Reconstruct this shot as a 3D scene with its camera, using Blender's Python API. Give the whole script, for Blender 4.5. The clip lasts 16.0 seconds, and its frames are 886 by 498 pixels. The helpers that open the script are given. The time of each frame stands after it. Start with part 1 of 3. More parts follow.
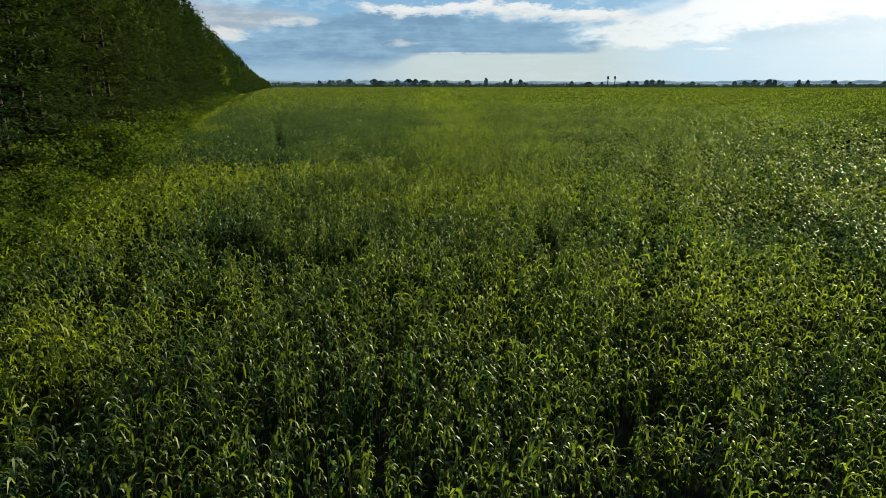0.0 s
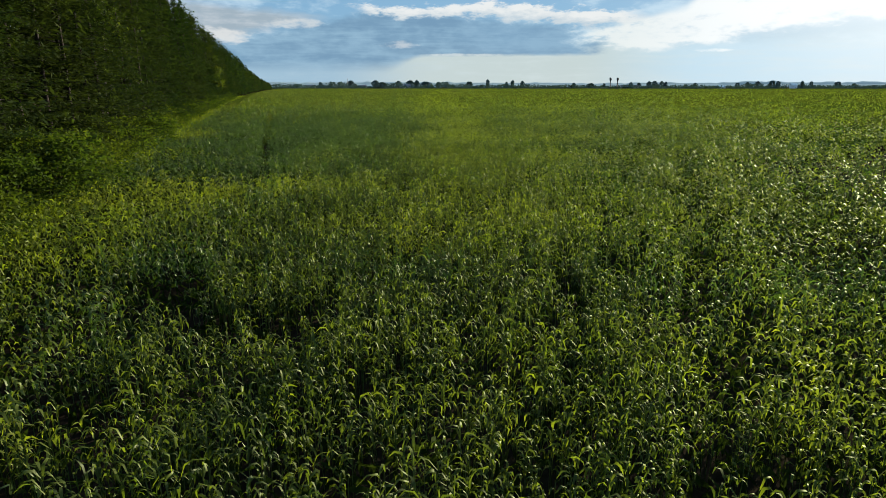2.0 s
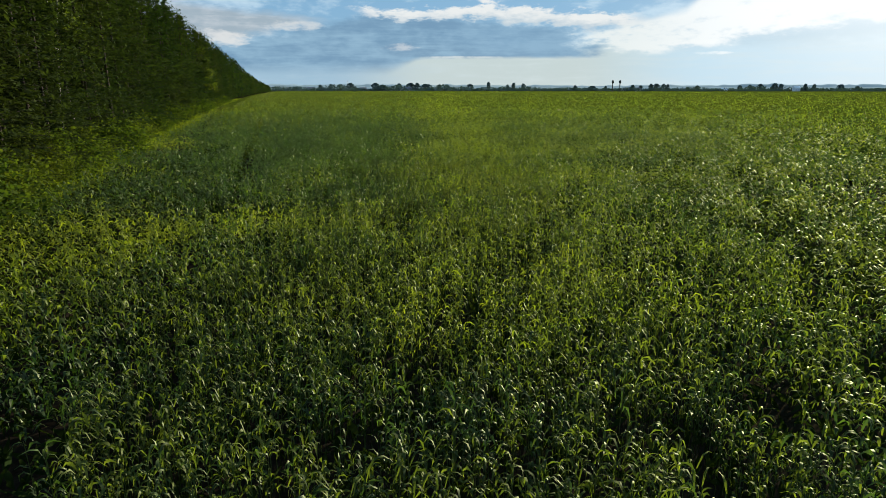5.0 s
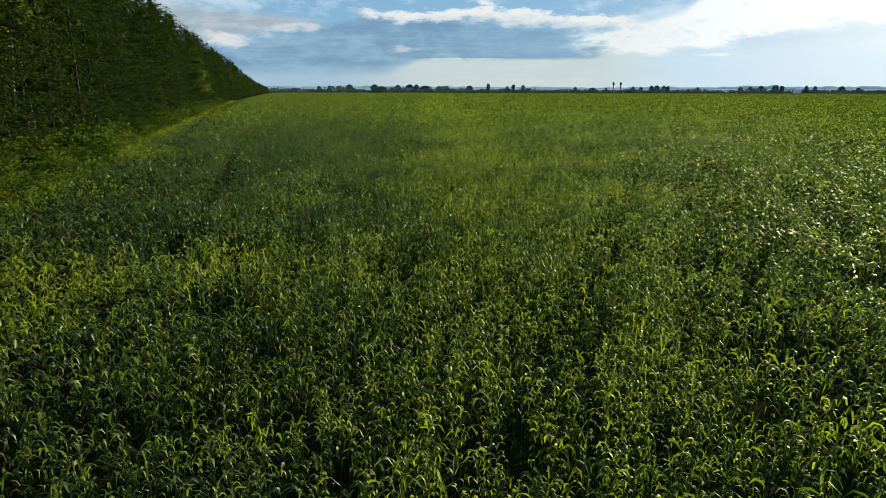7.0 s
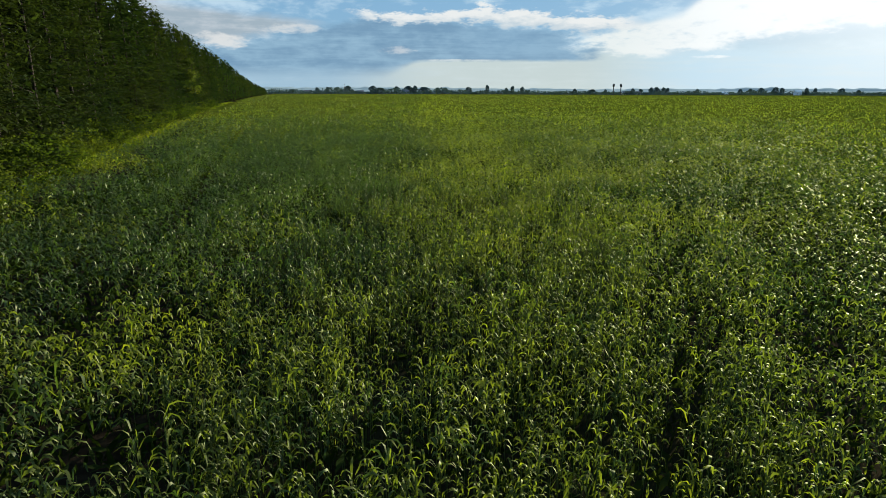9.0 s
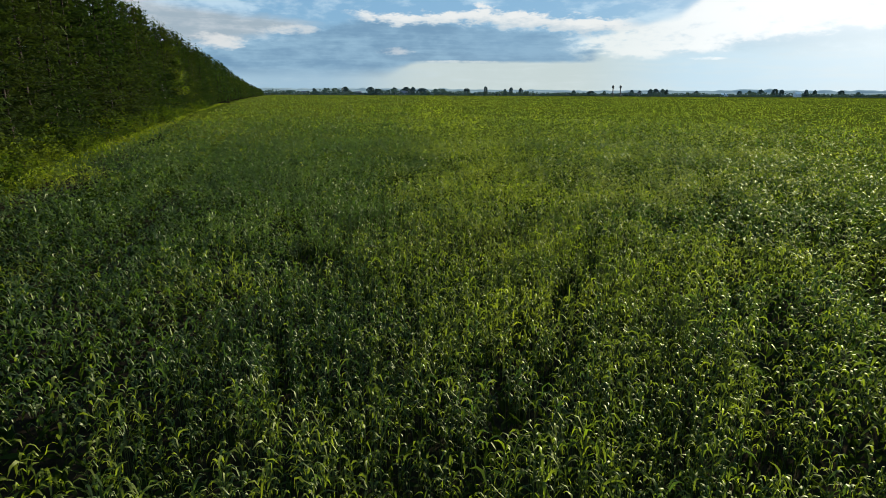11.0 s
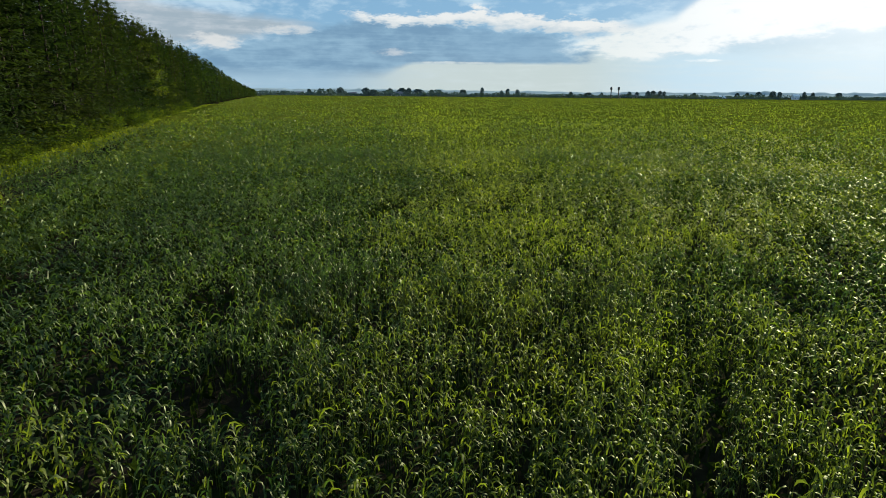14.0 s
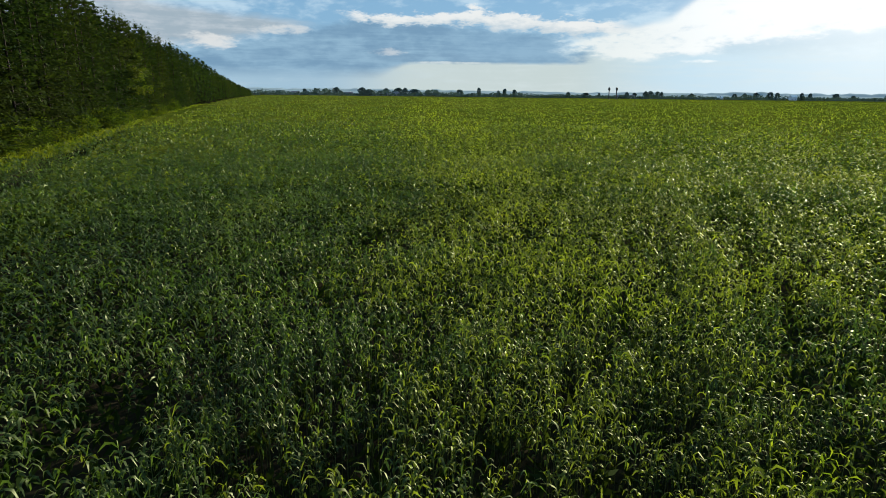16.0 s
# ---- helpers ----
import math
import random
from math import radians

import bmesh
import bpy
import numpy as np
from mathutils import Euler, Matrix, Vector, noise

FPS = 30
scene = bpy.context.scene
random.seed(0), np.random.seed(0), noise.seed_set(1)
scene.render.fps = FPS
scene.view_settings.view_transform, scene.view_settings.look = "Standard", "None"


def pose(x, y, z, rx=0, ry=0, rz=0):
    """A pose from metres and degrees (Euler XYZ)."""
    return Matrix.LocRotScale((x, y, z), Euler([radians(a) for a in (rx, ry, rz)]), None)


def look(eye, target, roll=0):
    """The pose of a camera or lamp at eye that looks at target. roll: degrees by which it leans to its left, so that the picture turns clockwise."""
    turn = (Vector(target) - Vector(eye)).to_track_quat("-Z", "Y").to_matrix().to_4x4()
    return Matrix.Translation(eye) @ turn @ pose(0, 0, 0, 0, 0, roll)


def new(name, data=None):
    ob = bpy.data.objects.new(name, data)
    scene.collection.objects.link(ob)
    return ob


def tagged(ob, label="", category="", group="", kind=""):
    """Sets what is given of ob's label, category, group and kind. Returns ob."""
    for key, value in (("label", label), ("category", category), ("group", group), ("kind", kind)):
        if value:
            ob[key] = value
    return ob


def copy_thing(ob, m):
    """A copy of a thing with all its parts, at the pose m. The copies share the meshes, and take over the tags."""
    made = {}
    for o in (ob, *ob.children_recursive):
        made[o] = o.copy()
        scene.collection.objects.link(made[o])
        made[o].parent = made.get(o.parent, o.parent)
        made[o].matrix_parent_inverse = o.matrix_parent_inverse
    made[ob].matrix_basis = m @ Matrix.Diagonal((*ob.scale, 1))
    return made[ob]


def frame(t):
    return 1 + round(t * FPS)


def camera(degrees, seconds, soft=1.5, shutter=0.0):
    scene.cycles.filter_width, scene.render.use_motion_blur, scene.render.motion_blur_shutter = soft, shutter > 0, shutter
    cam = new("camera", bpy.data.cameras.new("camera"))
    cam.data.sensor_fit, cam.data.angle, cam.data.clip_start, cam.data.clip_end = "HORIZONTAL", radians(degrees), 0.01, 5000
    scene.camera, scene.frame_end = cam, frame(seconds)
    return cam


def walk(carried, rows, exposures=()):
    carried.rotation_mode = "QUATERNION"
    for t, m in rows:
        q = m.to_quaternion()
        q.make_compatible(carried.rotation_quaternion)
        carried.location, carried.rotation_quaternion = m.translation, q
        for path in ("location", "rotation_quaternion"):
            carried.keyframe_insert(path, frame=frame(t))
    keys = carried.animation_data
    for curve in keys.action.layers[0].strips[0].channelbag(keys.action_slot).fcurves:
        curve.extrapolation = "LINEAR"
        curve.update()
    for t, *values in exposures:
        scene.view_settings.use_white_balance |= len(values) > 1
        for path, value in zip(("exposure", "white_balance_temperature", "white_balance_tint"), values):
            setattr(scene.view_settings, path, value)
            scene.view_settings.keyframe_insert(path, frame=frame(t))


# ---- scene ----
# ---- camera ----
cam = camera(73.0, 16.0, soft=0.8)
PATH = [
    (0.0, 1.019, 3.573, 7.193, 0.040, -15.454, 0.04),
    (0.5, 1.164, 4.836, 7.215, 0.093, -15.421, 0.03),
    (1.0, 1.246, 6.116, 7.239, 0.135, -15.387, 0.02),
    (1.5, 1.273, 7.416, 7.265, 0.169, -15.353, 0.01),
    (2.0, 1.253, 8.738, 7.293, 0.195, -15.318, 0.01),
    (2.5, 1.196, 10.084, 7.322, 0.212, -15.282, 0.01),
    (3.0, 1.108, 11.456, 7.353, 0.223, -15.247, 0.01),
    (3.5, 0.996, 12.857, 7.385, 0.227, -15.211, 0.02),
    (4.0, 0.866, 14.286, 7.418, 0.225, -15.175, 0.02),
    (4.5, 0.724, 15.746, 7.451, 0.217, -15.138, 0.03),
    (5.0, 0.575, 17.236, 7.485, 0.204, -15.103, 0.04),
    (5.5, 0.423, 18.756, 7.520, 0.186, -15.067, 0.05),
    (6.0, 0.273, 20.308, 7.554, 0.164, -15.032, 0.07),
    (6.5, 0.127, 21.890, 7.589, 0.137, -14.997, 0.09),
    (7.0, -0.011, 23.501, 7.623, 0.107, -14.963, 0.10),
    (7.5, -0.140, 25.141, 7.657, 0.072, -14.930, 0.12),
    (8.0, -0.256, 26.808, 7.690, 0.034, -14.898, 0.14),
    (8.5, -0.361, 28.501, 7.722, -0.007, -14.867, 0.17),
    (9.0, -0.452, 30.216, 7.754, -0.052, -14.837, 0.19),
    (9.5, -0.531, 31.953, 7.784, -0.101, -14.808, 0.22),
    (10.0, -0.597, 33.708, 7.812, -0.152, -14.782, 0.25),
    (10.5, -0.651, 35.477, 7.839, -0.207, -14.756, 0.27),
    (11.0, -0.696, 37.259, 7.864, -0.265, -14.733, 0.30),
    (11.5, -0.734, 39.049, 7.887, -0.327, -14.712, 0.34),
    (12.0, -0.768, 40.842, 7.907, -0.392, -14.693, 0.37),
    (12.5, -0.800, 42.635, 7.925, -0.461, -14.676, 0.40),
    (13.0, -0.836, 44.423, 7.941, -0.534, -14.661, 0.43),
    (13.5, -0.880, 46.201, 7.954, -0.611, -14.650, 0.47),
    (14.0, -0.936, 47.963, 7.963, -0.692, -14.641, 0.51),
    (14.5, -1.011, 49.703, 7.969, -0.779, -14.635, 0.54),
    (15.0, -1.111, 51.417, 7.972, -0.871, -14.632, 0.58),
    (15.5, -1.242, 53.097, 7.971, -0.968, -14.633, 0.62),
    (16.0, -1.412, 54.736, 7.967, -1.071, -14.637, 0.65),
]
walk(cam, [(t, pose(x, y, z, 90 + pitch, 0, yaw) @ pose(0, 0, 0, 0, 0, lean)) for t, x, y, z, yaw, pitch, lean in PATH])

# ---- sky, sun, exposure ----
SUN_AZ, SUN_EL = radians(39.0), radians(14.5)
SUN_DIR = Vector((math.sin(SUN_AZ) * math.cos(SUN_EL), math.cos(SUN_AZ) * math.cos(SUN_EL), math.sin(SUN_EL)))
scene.view_settings.exposure = 1.41


class Nodes:
    """Short hands for building a node tree."""

    def __init__(self, tree):
        self.t = tree
        tree.nodes.clear()

    def add(self, kind, **props):
        n = self.t.nodes.new(kind)
        for k, v in props.items():
            if k == "operation":
                n.operation = v
            elif k == "blend_type":
                n.blend_type = v
            elif k == "data_type":
                n.data_type = v
            elif k == "interpolation_type":
                n.interpolation_type = v
        return n

    def put(self, socket, value):
        if isinstance(value, bpy.types.NodeSocket):
            self.t.links.new(value, socket)
        else:
            socket.default_value = value

    def m(self, op, a, b=0.0, c=0.0):
        n = self.add("ShaderNodeMath", operation=op)
        self.put(n.inputs[0], a), self.put(n.inputs[1], b), self.put(n.inputs[2], c)
        return n.outputs[0]

    def step(self, v, a, b, lo=0.0, hi=1.0):
        n = self.add("ShaderNodeMapRange", interpolation_type="SMOOTHSTEP")
        for i, x in enumerate((v, a, b, lo, hi)):
            self.put(n.inputs[i], x)
        return n.outputs[0]

    def mix(self, f, a, b, blend="MIX"):
        n = self.add("ShaderNodeMix", data_type="RGBA", blend_type=blend)
        self.put(n.inputs[0], f), self.put(n.inputs[6], a), self.put(n.inputs[7], b)
        return n.outputs[2]

    def xyz(self, x, y, z):
        n = self.add("ShaderNodeCombineXYZ")
        self.put(n.inputs[0], x), self.put(n.inputs[1], y), self.put(n.inputs[2], z)
        return n.outputs[0]

    def noise(self, vec, scale, detail=4.0, rough=0.5, distortion=0.0):
        n = self.add("ShaderNodeTexNoise")
        if vec is not None:
            self.put(n.inputs["Vector"], vec)
        n.inputs["Scale"].default_value, n.inputs["Detail"].default_value = scale, detail
        n.inputs["Roughness"].default_value, n.inputs["Distortion"].default_value = rough, distortion
        return n.outputs[0]


def rgb(r, g, b):
    return (r, g, b, 1.0)


def build_world():
    world = bpy.data.worlds.new("sky")
    scene.world = world
    world.use_nodes = True
    n = Nodes(world.node_tree)
    way = n.add("ShaderNodeTexCoord").outputs["Generated"]
    sep = n.add("ShaderNodeSeparateXYZ")
    n.put(sep.inputs[0], way)
    x, y, z = sep.outputs
    az = n.m("ARCTAN2", x, y)
    flat = n.m("SQRT", n.m("ADD", n.m("MULTIPLY", x, x), n.m("MULTIPLY", y, y)))
    el = n.m("DIVIDE", z, n.m("MAXIMUM", flat, 0.02))
    sky = n.add("ShaderNodeTexSky")
    sky.sky_type, sky.sun_disc = "NISHITA", False
    sky.sun_elevation, sky.sun_rotation = SUN_EL, SUN_AZ
    sky.air_density, sky.dust_density, sky.ozone_density = 1.0, 0.2, 2.0
    clear = n.mix(0.6, n.mix(1.0, sky.outputs[0], rgb(0.055, 0.058, 0.062), "MULTIPLY"), rgb(0.25, 0.52, 0.82))
    inv = lambda v: n.m("SUBTRACT", 1.0, v)
    times = lambda *vs: vs[0] if len(vs) == 1 else n.m("MULTIPLY", vs[0], times(*vs[1:]))
    total = lambda *vs: n.m("MULTIPLY", *vs[0]) if len(vs) == 1 else n.m("ADD", n.m("MULTIPLY", *vs[0]), total(*vs[1:]))

    def run(v, *points):
        """A line through points (v, value), straight between them and level outside."""
        out = points[0][1]
        for (a, p), (b, q) in zip(points, points[1:]):
            out = n.m("ADD", out, n.m("MULTIPLY", n.m("MINIMUM", n.m("MAXIMUM", n.m("SUBTRACT", v, a), 0.0), b - a), (q - p) / (b - a)))
        return out

    def tuft(at, high, wide, tall):
        """A small ragged cloud at an azimuth and elevation."""
        u, v = n.m("DIVIDE", n.m("SUBTRACT", az, at), wide), n.m("DIVIDE", n.m("SUBTRACT", el, high), tall)
        return n.step(total((n.m("SUBTRACT", 1.0, n.m("ADD", n.m("MULTIPLY", u, u), n.m("MULTIPLY", v, v))), 0.8), (lump, 2.0), (fine, 1.6)), 0.1, 0.9)

    # cloud fields over azimuth and elevation, long and low
    drift = n.xyz(n.m("MULTIPLY", az, 5.0), n.m("MULTIPLY", el, 22.0), 3.7)
    big = n.m("SUBTRACT", n.noise(drift, 1.0, 5.0, 0.5, 0.4), 0.5)
    lump = n.m("SUBTRACT", n.noise(n.xyz(n.m("MULTIPLY", az, 24.0), n.m("MULTIPLY", el, 60.0), 1.3), 1.0, 7.0, 0.58, 0.0), 0.5)
    fine = n.m("SUBTRACT", n.noise(n.xyz(n.m("MULTIPLY", az, 55.0), n.m("MULTIPLY", el, 150.0), 5.3), 1.0, 6.0, 0.6, 0.2), 0.5)
    wisp = n.m("SUBTRACT", n.noise(n.xyz(n.m("MULTIPLY", az, 8.0), n.m("MULTIPLY", el, 110.0), 8.1), 1.0, 6.0, 0.6, 0.3), 0.5)
    elw = total((el, 1.0), (big, 0.018), (lump, 0.020), (fine, 0.006))
    azw = total((az, 1.0), (big, 0.12), (lump, 0.07), (fine, 0.02))
    # thin scattered cloud over the whole dome
    white = n.step(total((big, 1.0), (lump, 0.9)), -0.06, 0.26)
    col = n.mix(n.m("MULTIPLY", white, 0.6), clear, rgb(0.66, 0.82, 0.92))
    # a long bank ahead: shaded blue-grey body with a flat foot on one side
    crest = run(az, (-0.45, 0.060), (-0.33, 0.066), (-0.25, 0.083), (-0.12, 0.106), (0.0, 0.104), (0.12, 0.098), (0.22, 0.086), (0.30, 0.080))
    over = n.m("SUBTRACT", elw, crest)
    foot = n.m("ADD", n.step(az, -0.10, -0.03, 0.018, 0.0455), n.m("MULTIPLY", fine, 0.004))
    blunt = n.m("ADD", el, n.m("MULTIPLY", lump, 0.004))
    body = times(n.step(azw, -0.80, -0.60), inv(n.step(azw, 0.205, 0.245)), n.step(n.m("SUBTRACT", blunt, foot), -0.003, n.step(az, -0.10, -0.03, 0.022, 0.0035)), inv(n.step(over, -0.010, 0.006)))
    tone = n.mix(n.step(total((lump, 1.0), (wisp, 0.8), (big, 0.6)), -0.24, 0.26), rgb(0.175, 0.315, 0.465), rgb(0.275, 0.45, 0.60))
    tone = n.mix(n.m("MULTIPLY", n.step(az, -0.02, 0.10), 0.35), tone, rgb(0.23, 0.40, 0.57))
    # lower air below the bank: cream under the flat foot, pale blue to either side
    haze = n.mix(n.step(az, 0.20, 0.40), n.mix(n.step(az, -0.20, -0.02), rgb(0.35, 0.52, 0.65), rgb(0.57, 0.66, 0.65)), rgb(0.55, 0.74, 0.86))
    haze = n.mix(n.step(total((wisp, 1.0), (lump, 0.5)), -0.1, 0.3, 0.0, 0.45), haze, n.mix(n.step(az, -0.15, 0.1), rgb(0.44, 0.58, 0.68), rgb(0.66, 0.75, 0.76)))
    col = n.mix(n.m("MULTIPLY", inv(n.step(total((elw, 1.0), (wisp, 0.02)), 0.045, 0.075)), 0.92), col, haze)
    col = n.mix(n.m("MULTIPLY", body, 0.95), col, tone)
    # a grey-white sheet over the wood, with brighter heaps along its lower edge
    roof = run(az, (-0.45, 0.135), (-0.38, 0.122), (-0.25, 0.108), (-0.17, 0.098))
    sheet = times(n.step(azw, -0.95, -0.7), inv(n.step(azw, -0.21, -0.165)), n.step(n.m("SUBTRACT", elw, crest), -0.004, 0.012), inv(n.step(n.m("SUBTRACT", elw, roof), -0.014, 0.006)))
    col = n.mix(n.m("MULTIPLY", sheet, 0.9), col, n.mix(n.step(total((lump, 1.0), (wisp, 0.7)), -0.2, 0.25), rgb(0.36, 0.44, 0.50), rgb(0.56, 0.61, 0.65)))
    col = n.mix(n.m("MULTIPLY", tuft(-0.34, 0.072, 0.045, 0.014), 0.85), col, rgb(0.72, 0.74, 0.74))
    col = n.mix(n.m("MULTIPLY", tuft(-0.235, 0.091, 0.05, 0.009), 0.7), col, rgb(0.68, 0.71, 0.72))
    # the sunlit upper rim, broken into heaps
    mid = run(az, (-0.16, 0.112), (-0.06, 0.110), (0.05, 0.114), (0.13, 0.110), (0.20, 0.101), (0.28, 0.094))
    ridge = n.m("SUBTRACT", 1.0, n.m("DIVIDE", n.m("ABSOLUTE", n.m("SUBTRACT", el, mid)), run(az, (-0.12, 0.013), (0.0, 0.018), (0.25, 0.018))))
    heap = total((ridge, 1.0), (lump, 2.2), (fine, 1.3), (big, 1.2))
    rim = times(n.step(azw, -0.17, -0.12), inv(n.step(azw, 0.27, 0.33)), n.step(heap, 0.15, 0.62))
    lit = n.mix(n.step(total((el, 1.0), (mid, -1.0), (lump, 0.03), (fine, 0.02)), -0.012, 0.004), rgb(0.55, 0.64, 0.70), rgb(0.86, 0.87, 0.85))
    col = n.mix(n.m("MULTIPLY", rim, 0.9), col, lit)
    # a bright mass climbing towards the sun, blue notch above it
    low_edge = run(az, (0.22, 0.055), (0.30, 0.048), (0.38, 0.056), (0.45, 0.068), (0.62, 0.082), (0.9, 0.09))
    top_edge = run(az, (0.22, 0.088), (0.29, 0.098), (0.36, 0.118), (0.42, 0.16), (0.6, 0.25))
    mass = times(n.step(azw, 0.215, 0.255), inv(n.step(azw, 1.2, 1.5)), n.step(n.m("SUBTRACT", elw, low_edge), -0.006, 0.010), inv(n.step(n.m("SUBTRACT", elw, top_edge), -0.012, 0.006)))
    east = n.m("MULTIPLY", mass, n.step(total((mass, 0.6), (lump, 1.1), (fine, 0.9), (big, 0.7)), 0.08, 0.62, 0.35, 1.0))
    col = n.mix(n.m("MULTIPLY", east, 0.92), col, n.mix(n.step(az, 0.25, 0.45), rgb(0.82, 0.87, 0.86), rgb(0.95, 0.98, 0.98)))
    # stray tufts
    col = n.mix(n.m("MULTIPLY", tuft(-0.075, 0.061, 0.036, 0.008), 0.75), col, rgb(0.58, 0.64, 0.69))
    col = n.mix(n.m("MULTIPLY", tuft(0.03, 0.0465, 0.09, 0.0025), 0.6), col, rgb(0.70, 0.76, 0.76))
    col = n.mix(n.m("MULTIPLY", tuft(0.40, 0.049, 0.03, 0.003), 0.8), col, rgb(0.88, 0.94, 0.95))
    # pale glare of thin cloud round the sun
    sun = n.add("ShaderNodeVectorMath", operation="DOT_PRODUCT")
    n.put(sun.inputs[0], way), n.put(sun.inputs[1], SUN_DIR)
    glare = n.m("POWER", n.m("MAXIMUM", sun.outputs["Value"], 0.0), 40.0)
    col = n.mix(n.m("MULTIPLY", glare, 0.85), col, rgb(1.15, 1.18, 1.18))
    bg = n.add("ShaderNodeBackground")
    n.put(bg.inputs[0], col)
    bg.inputs[1].default_value = 0.39
    out = n.add("ShaderNodeOutputWorld")
    n.put(out.inputs[0], bg.outputs[0])


build_world()
sun_data = bpy.data.lights.new("sun", "SUN")
sun_data.energy, sun_data.angle, sun_data.color = 5.0, radians(0.53), (1.0, 0.90, 0.72)
sun_lamp = new("sun", sun_data)
sun_lamp.matrix_world = look(SUN_DIR * 100, (0, 0, 0))


# ---- materials ----
def foliage(name, dark, light, old, through_light, rough, patch, gloss=0.05):
    """Leaf: two greens by leaf, a third tint in large patches, light passing through, a waxy gloss."""
    mat = bpy.data.materials.new(name)
    mat.use_nodes = True
    n = Nodes(mat.node_tree)
    geo = n.add("ShaderNodeNewGeometry")
    rnd, pos = geo.outputs["Random Per Island"], geo.outputs["Position"]
    col = n.mix(rnd, rgb(*dark), rgb(*light))
    where = n.step(n.noise(pos, patch, 3.0, 0.6), 0.42, 0.66)
    col = n.mix(n.m("MULTIPLY", where, 0.75), col, rgb(*old))
    vein = n.noise(pos, 9.0, 3.0, 0.6)
    col = n.mix(0.5, col, n.mix(vein, rgb(0.55, 0.6, 0.45), rgb(1.35, 1.3, 1.3)), "MULTIPLY")
    d = n.add("ShaderNodeBsdfDiffuse")
    n.put(d.inputs[0], col)
    t = n.add("ShaderNodeBsdfTranslucent")
    n.put(t.inputs[0], n.mix(1.0, col, rgb(1.65, 1.7, 0.62), "MULTIPLY"))
    body = n.add("ShaderNodeMixShader")
    body.inputs[0].default_value = through_light
    n.put(body.inputs[1], d.outputs[0]), n.put(body.inputs[2], t.outputs[0])
    g = n.add("ShaderNodeBsdfGlossy")
    g.inputs[0].default_value = rgb(0.92, 1.0, 0.66)
    n.put(g.inputs["Roughness"], n.m("ADD", rough, n.m("MULTIPLY", vein, 0.16)))
    edge = n.add("ShaderNodeLayerWeight").outputs["Facing"]
    s = n.add("ShaderNodeMixShader")
    n.put(s.inputs[0], n.m("MULTIPLY", gloss, n.m("ADD", 0.8, n.m("MULTIPLY", n.m("POWER", edge, 3.0), 2.2))))
    n.put(s.inputs[1], body.outputs[0]), n.put(s.inputs[2], g.outputs[0])
    out = n.add("ShaderNodeOutputMaterial")
    n.put(out.inputs[0], s.outputs[0])
    return mat


def surface(name, a, b, scale, rough=0.8, bump=0.3, dist=0.05, third=None, big=0.05, metal=0.0, gloss=0.3):
    """Plain rough surface: grain between two colours, a third in large patches, and relief."""
    mat = bpy.data.materials.new(name)
    mat.use_nodes = True
    n = Nodes(mat.node_tree)
    pos = n.add("ShaderNodeNewGeometry").outputs["Position"]
    grain = n.noise(pos, scale, 6.0, 0.65)
    col = n.mix(n.step(grain, 0.3, 0.7), rgb(*a), rgb(*b))
    if third:
        col = n.mix(n.m("MULTIPLY", n.step(n.noise(pos, big, 4.0, 0.6), 0.42, 0.65), 0.7), col, rgb(*third))
    p = n.add("ShaderNodeBsdfPrincipled")
    n.put(p.inputs["Base Color"], col)
    p.inputs["Roughness"].default_value, p.inputs["Metallic"].default_value = rough, metal
    p.inputs["Specular IOR Level"].default_value = gloss
    bm = n.add("ShaderNodeBump")
    bm.inputs["Strength"].default_value, bm.inputs["Distance"].default_value = bump, dist
    n.put(bm.inputs["Height"], grain)
    n.put(p.inputs["Normal"], bm.outputs[0])
    out = n.add("ShaderNodeOutputMaterial")
    n.put(out.inputs[0], p.outputs[0])
    return mat


MAIZE = foliage("maize_leaf", (0.016, 0.031, 0.008), (0.086, 0.114, 0.019), (0.106, 0.136, 0.020), 0.54, 0.46, 0.15, 0.020)
# darker MAIZE copy: deep green patches, plus the dim side painted in
DIM_MAIZE = foliage("maize_dim_green_leaf", (0.008, 0.021, 0.008), (0.035, 0.066, 0.018), (0.048, 0.080, 0.019), 0.52, 0.43, 0.15, 0.026)
YELLOW_MAIZE = foliage("maize_yellowing_leaf", (0.048, 0.080, 0.009), (0.120, 0.154, 0.016), (0.140, 0.164, 0.017), 0.56, 0.43, 0.15, 0.017)
# lower leaf darkened in colour so gaps in the stand look shaded
SHADED_MAIZE = foliage("maize_shaded_lower_leaf", (0.010, 0.022, 0.006), (0.022, 0.036, 0.008), (0.026, 0.036, 0.010), 0.3, 0.6, 0.07, 0.002)
STALK = foliage("maize_stalk", (0.05, 0.08, 0.02), (0.07, 0.10, 0.025), (0.09, 0.08, 0.03), 0.1, 0.5, 0.1, 0.03)
WEED = foliage("margin_weed", (0.055, 0.088, 0.008), (0.090, 0.122, 0.010), (0.115, 0.135, 0.012), 0.48, 0.5, 0.15, 0.012)
PINE = foliage("pine_needle", (0.013, 0.027, 0.010), (0.021, 0.039, 0.011), (0.031, 0.043, 0.012), 0.34, 0.6, 0.05, 0.004)
BIRCH = foliage("birch_leaf", (0.026, 0.046, 0.008), (0.044, 0.066, 0.010), (0.054, 0.066, 0.011), 0.42, 0.5, 0.2, 0.012)
SHRUB = foliage("shrub_leaf", (0.020, 0.038, 0.008), (0.040, 0.064, 0.010), (0.064, 0.082, 0.011), 0.42, 0.6, 0.25, 0.003)
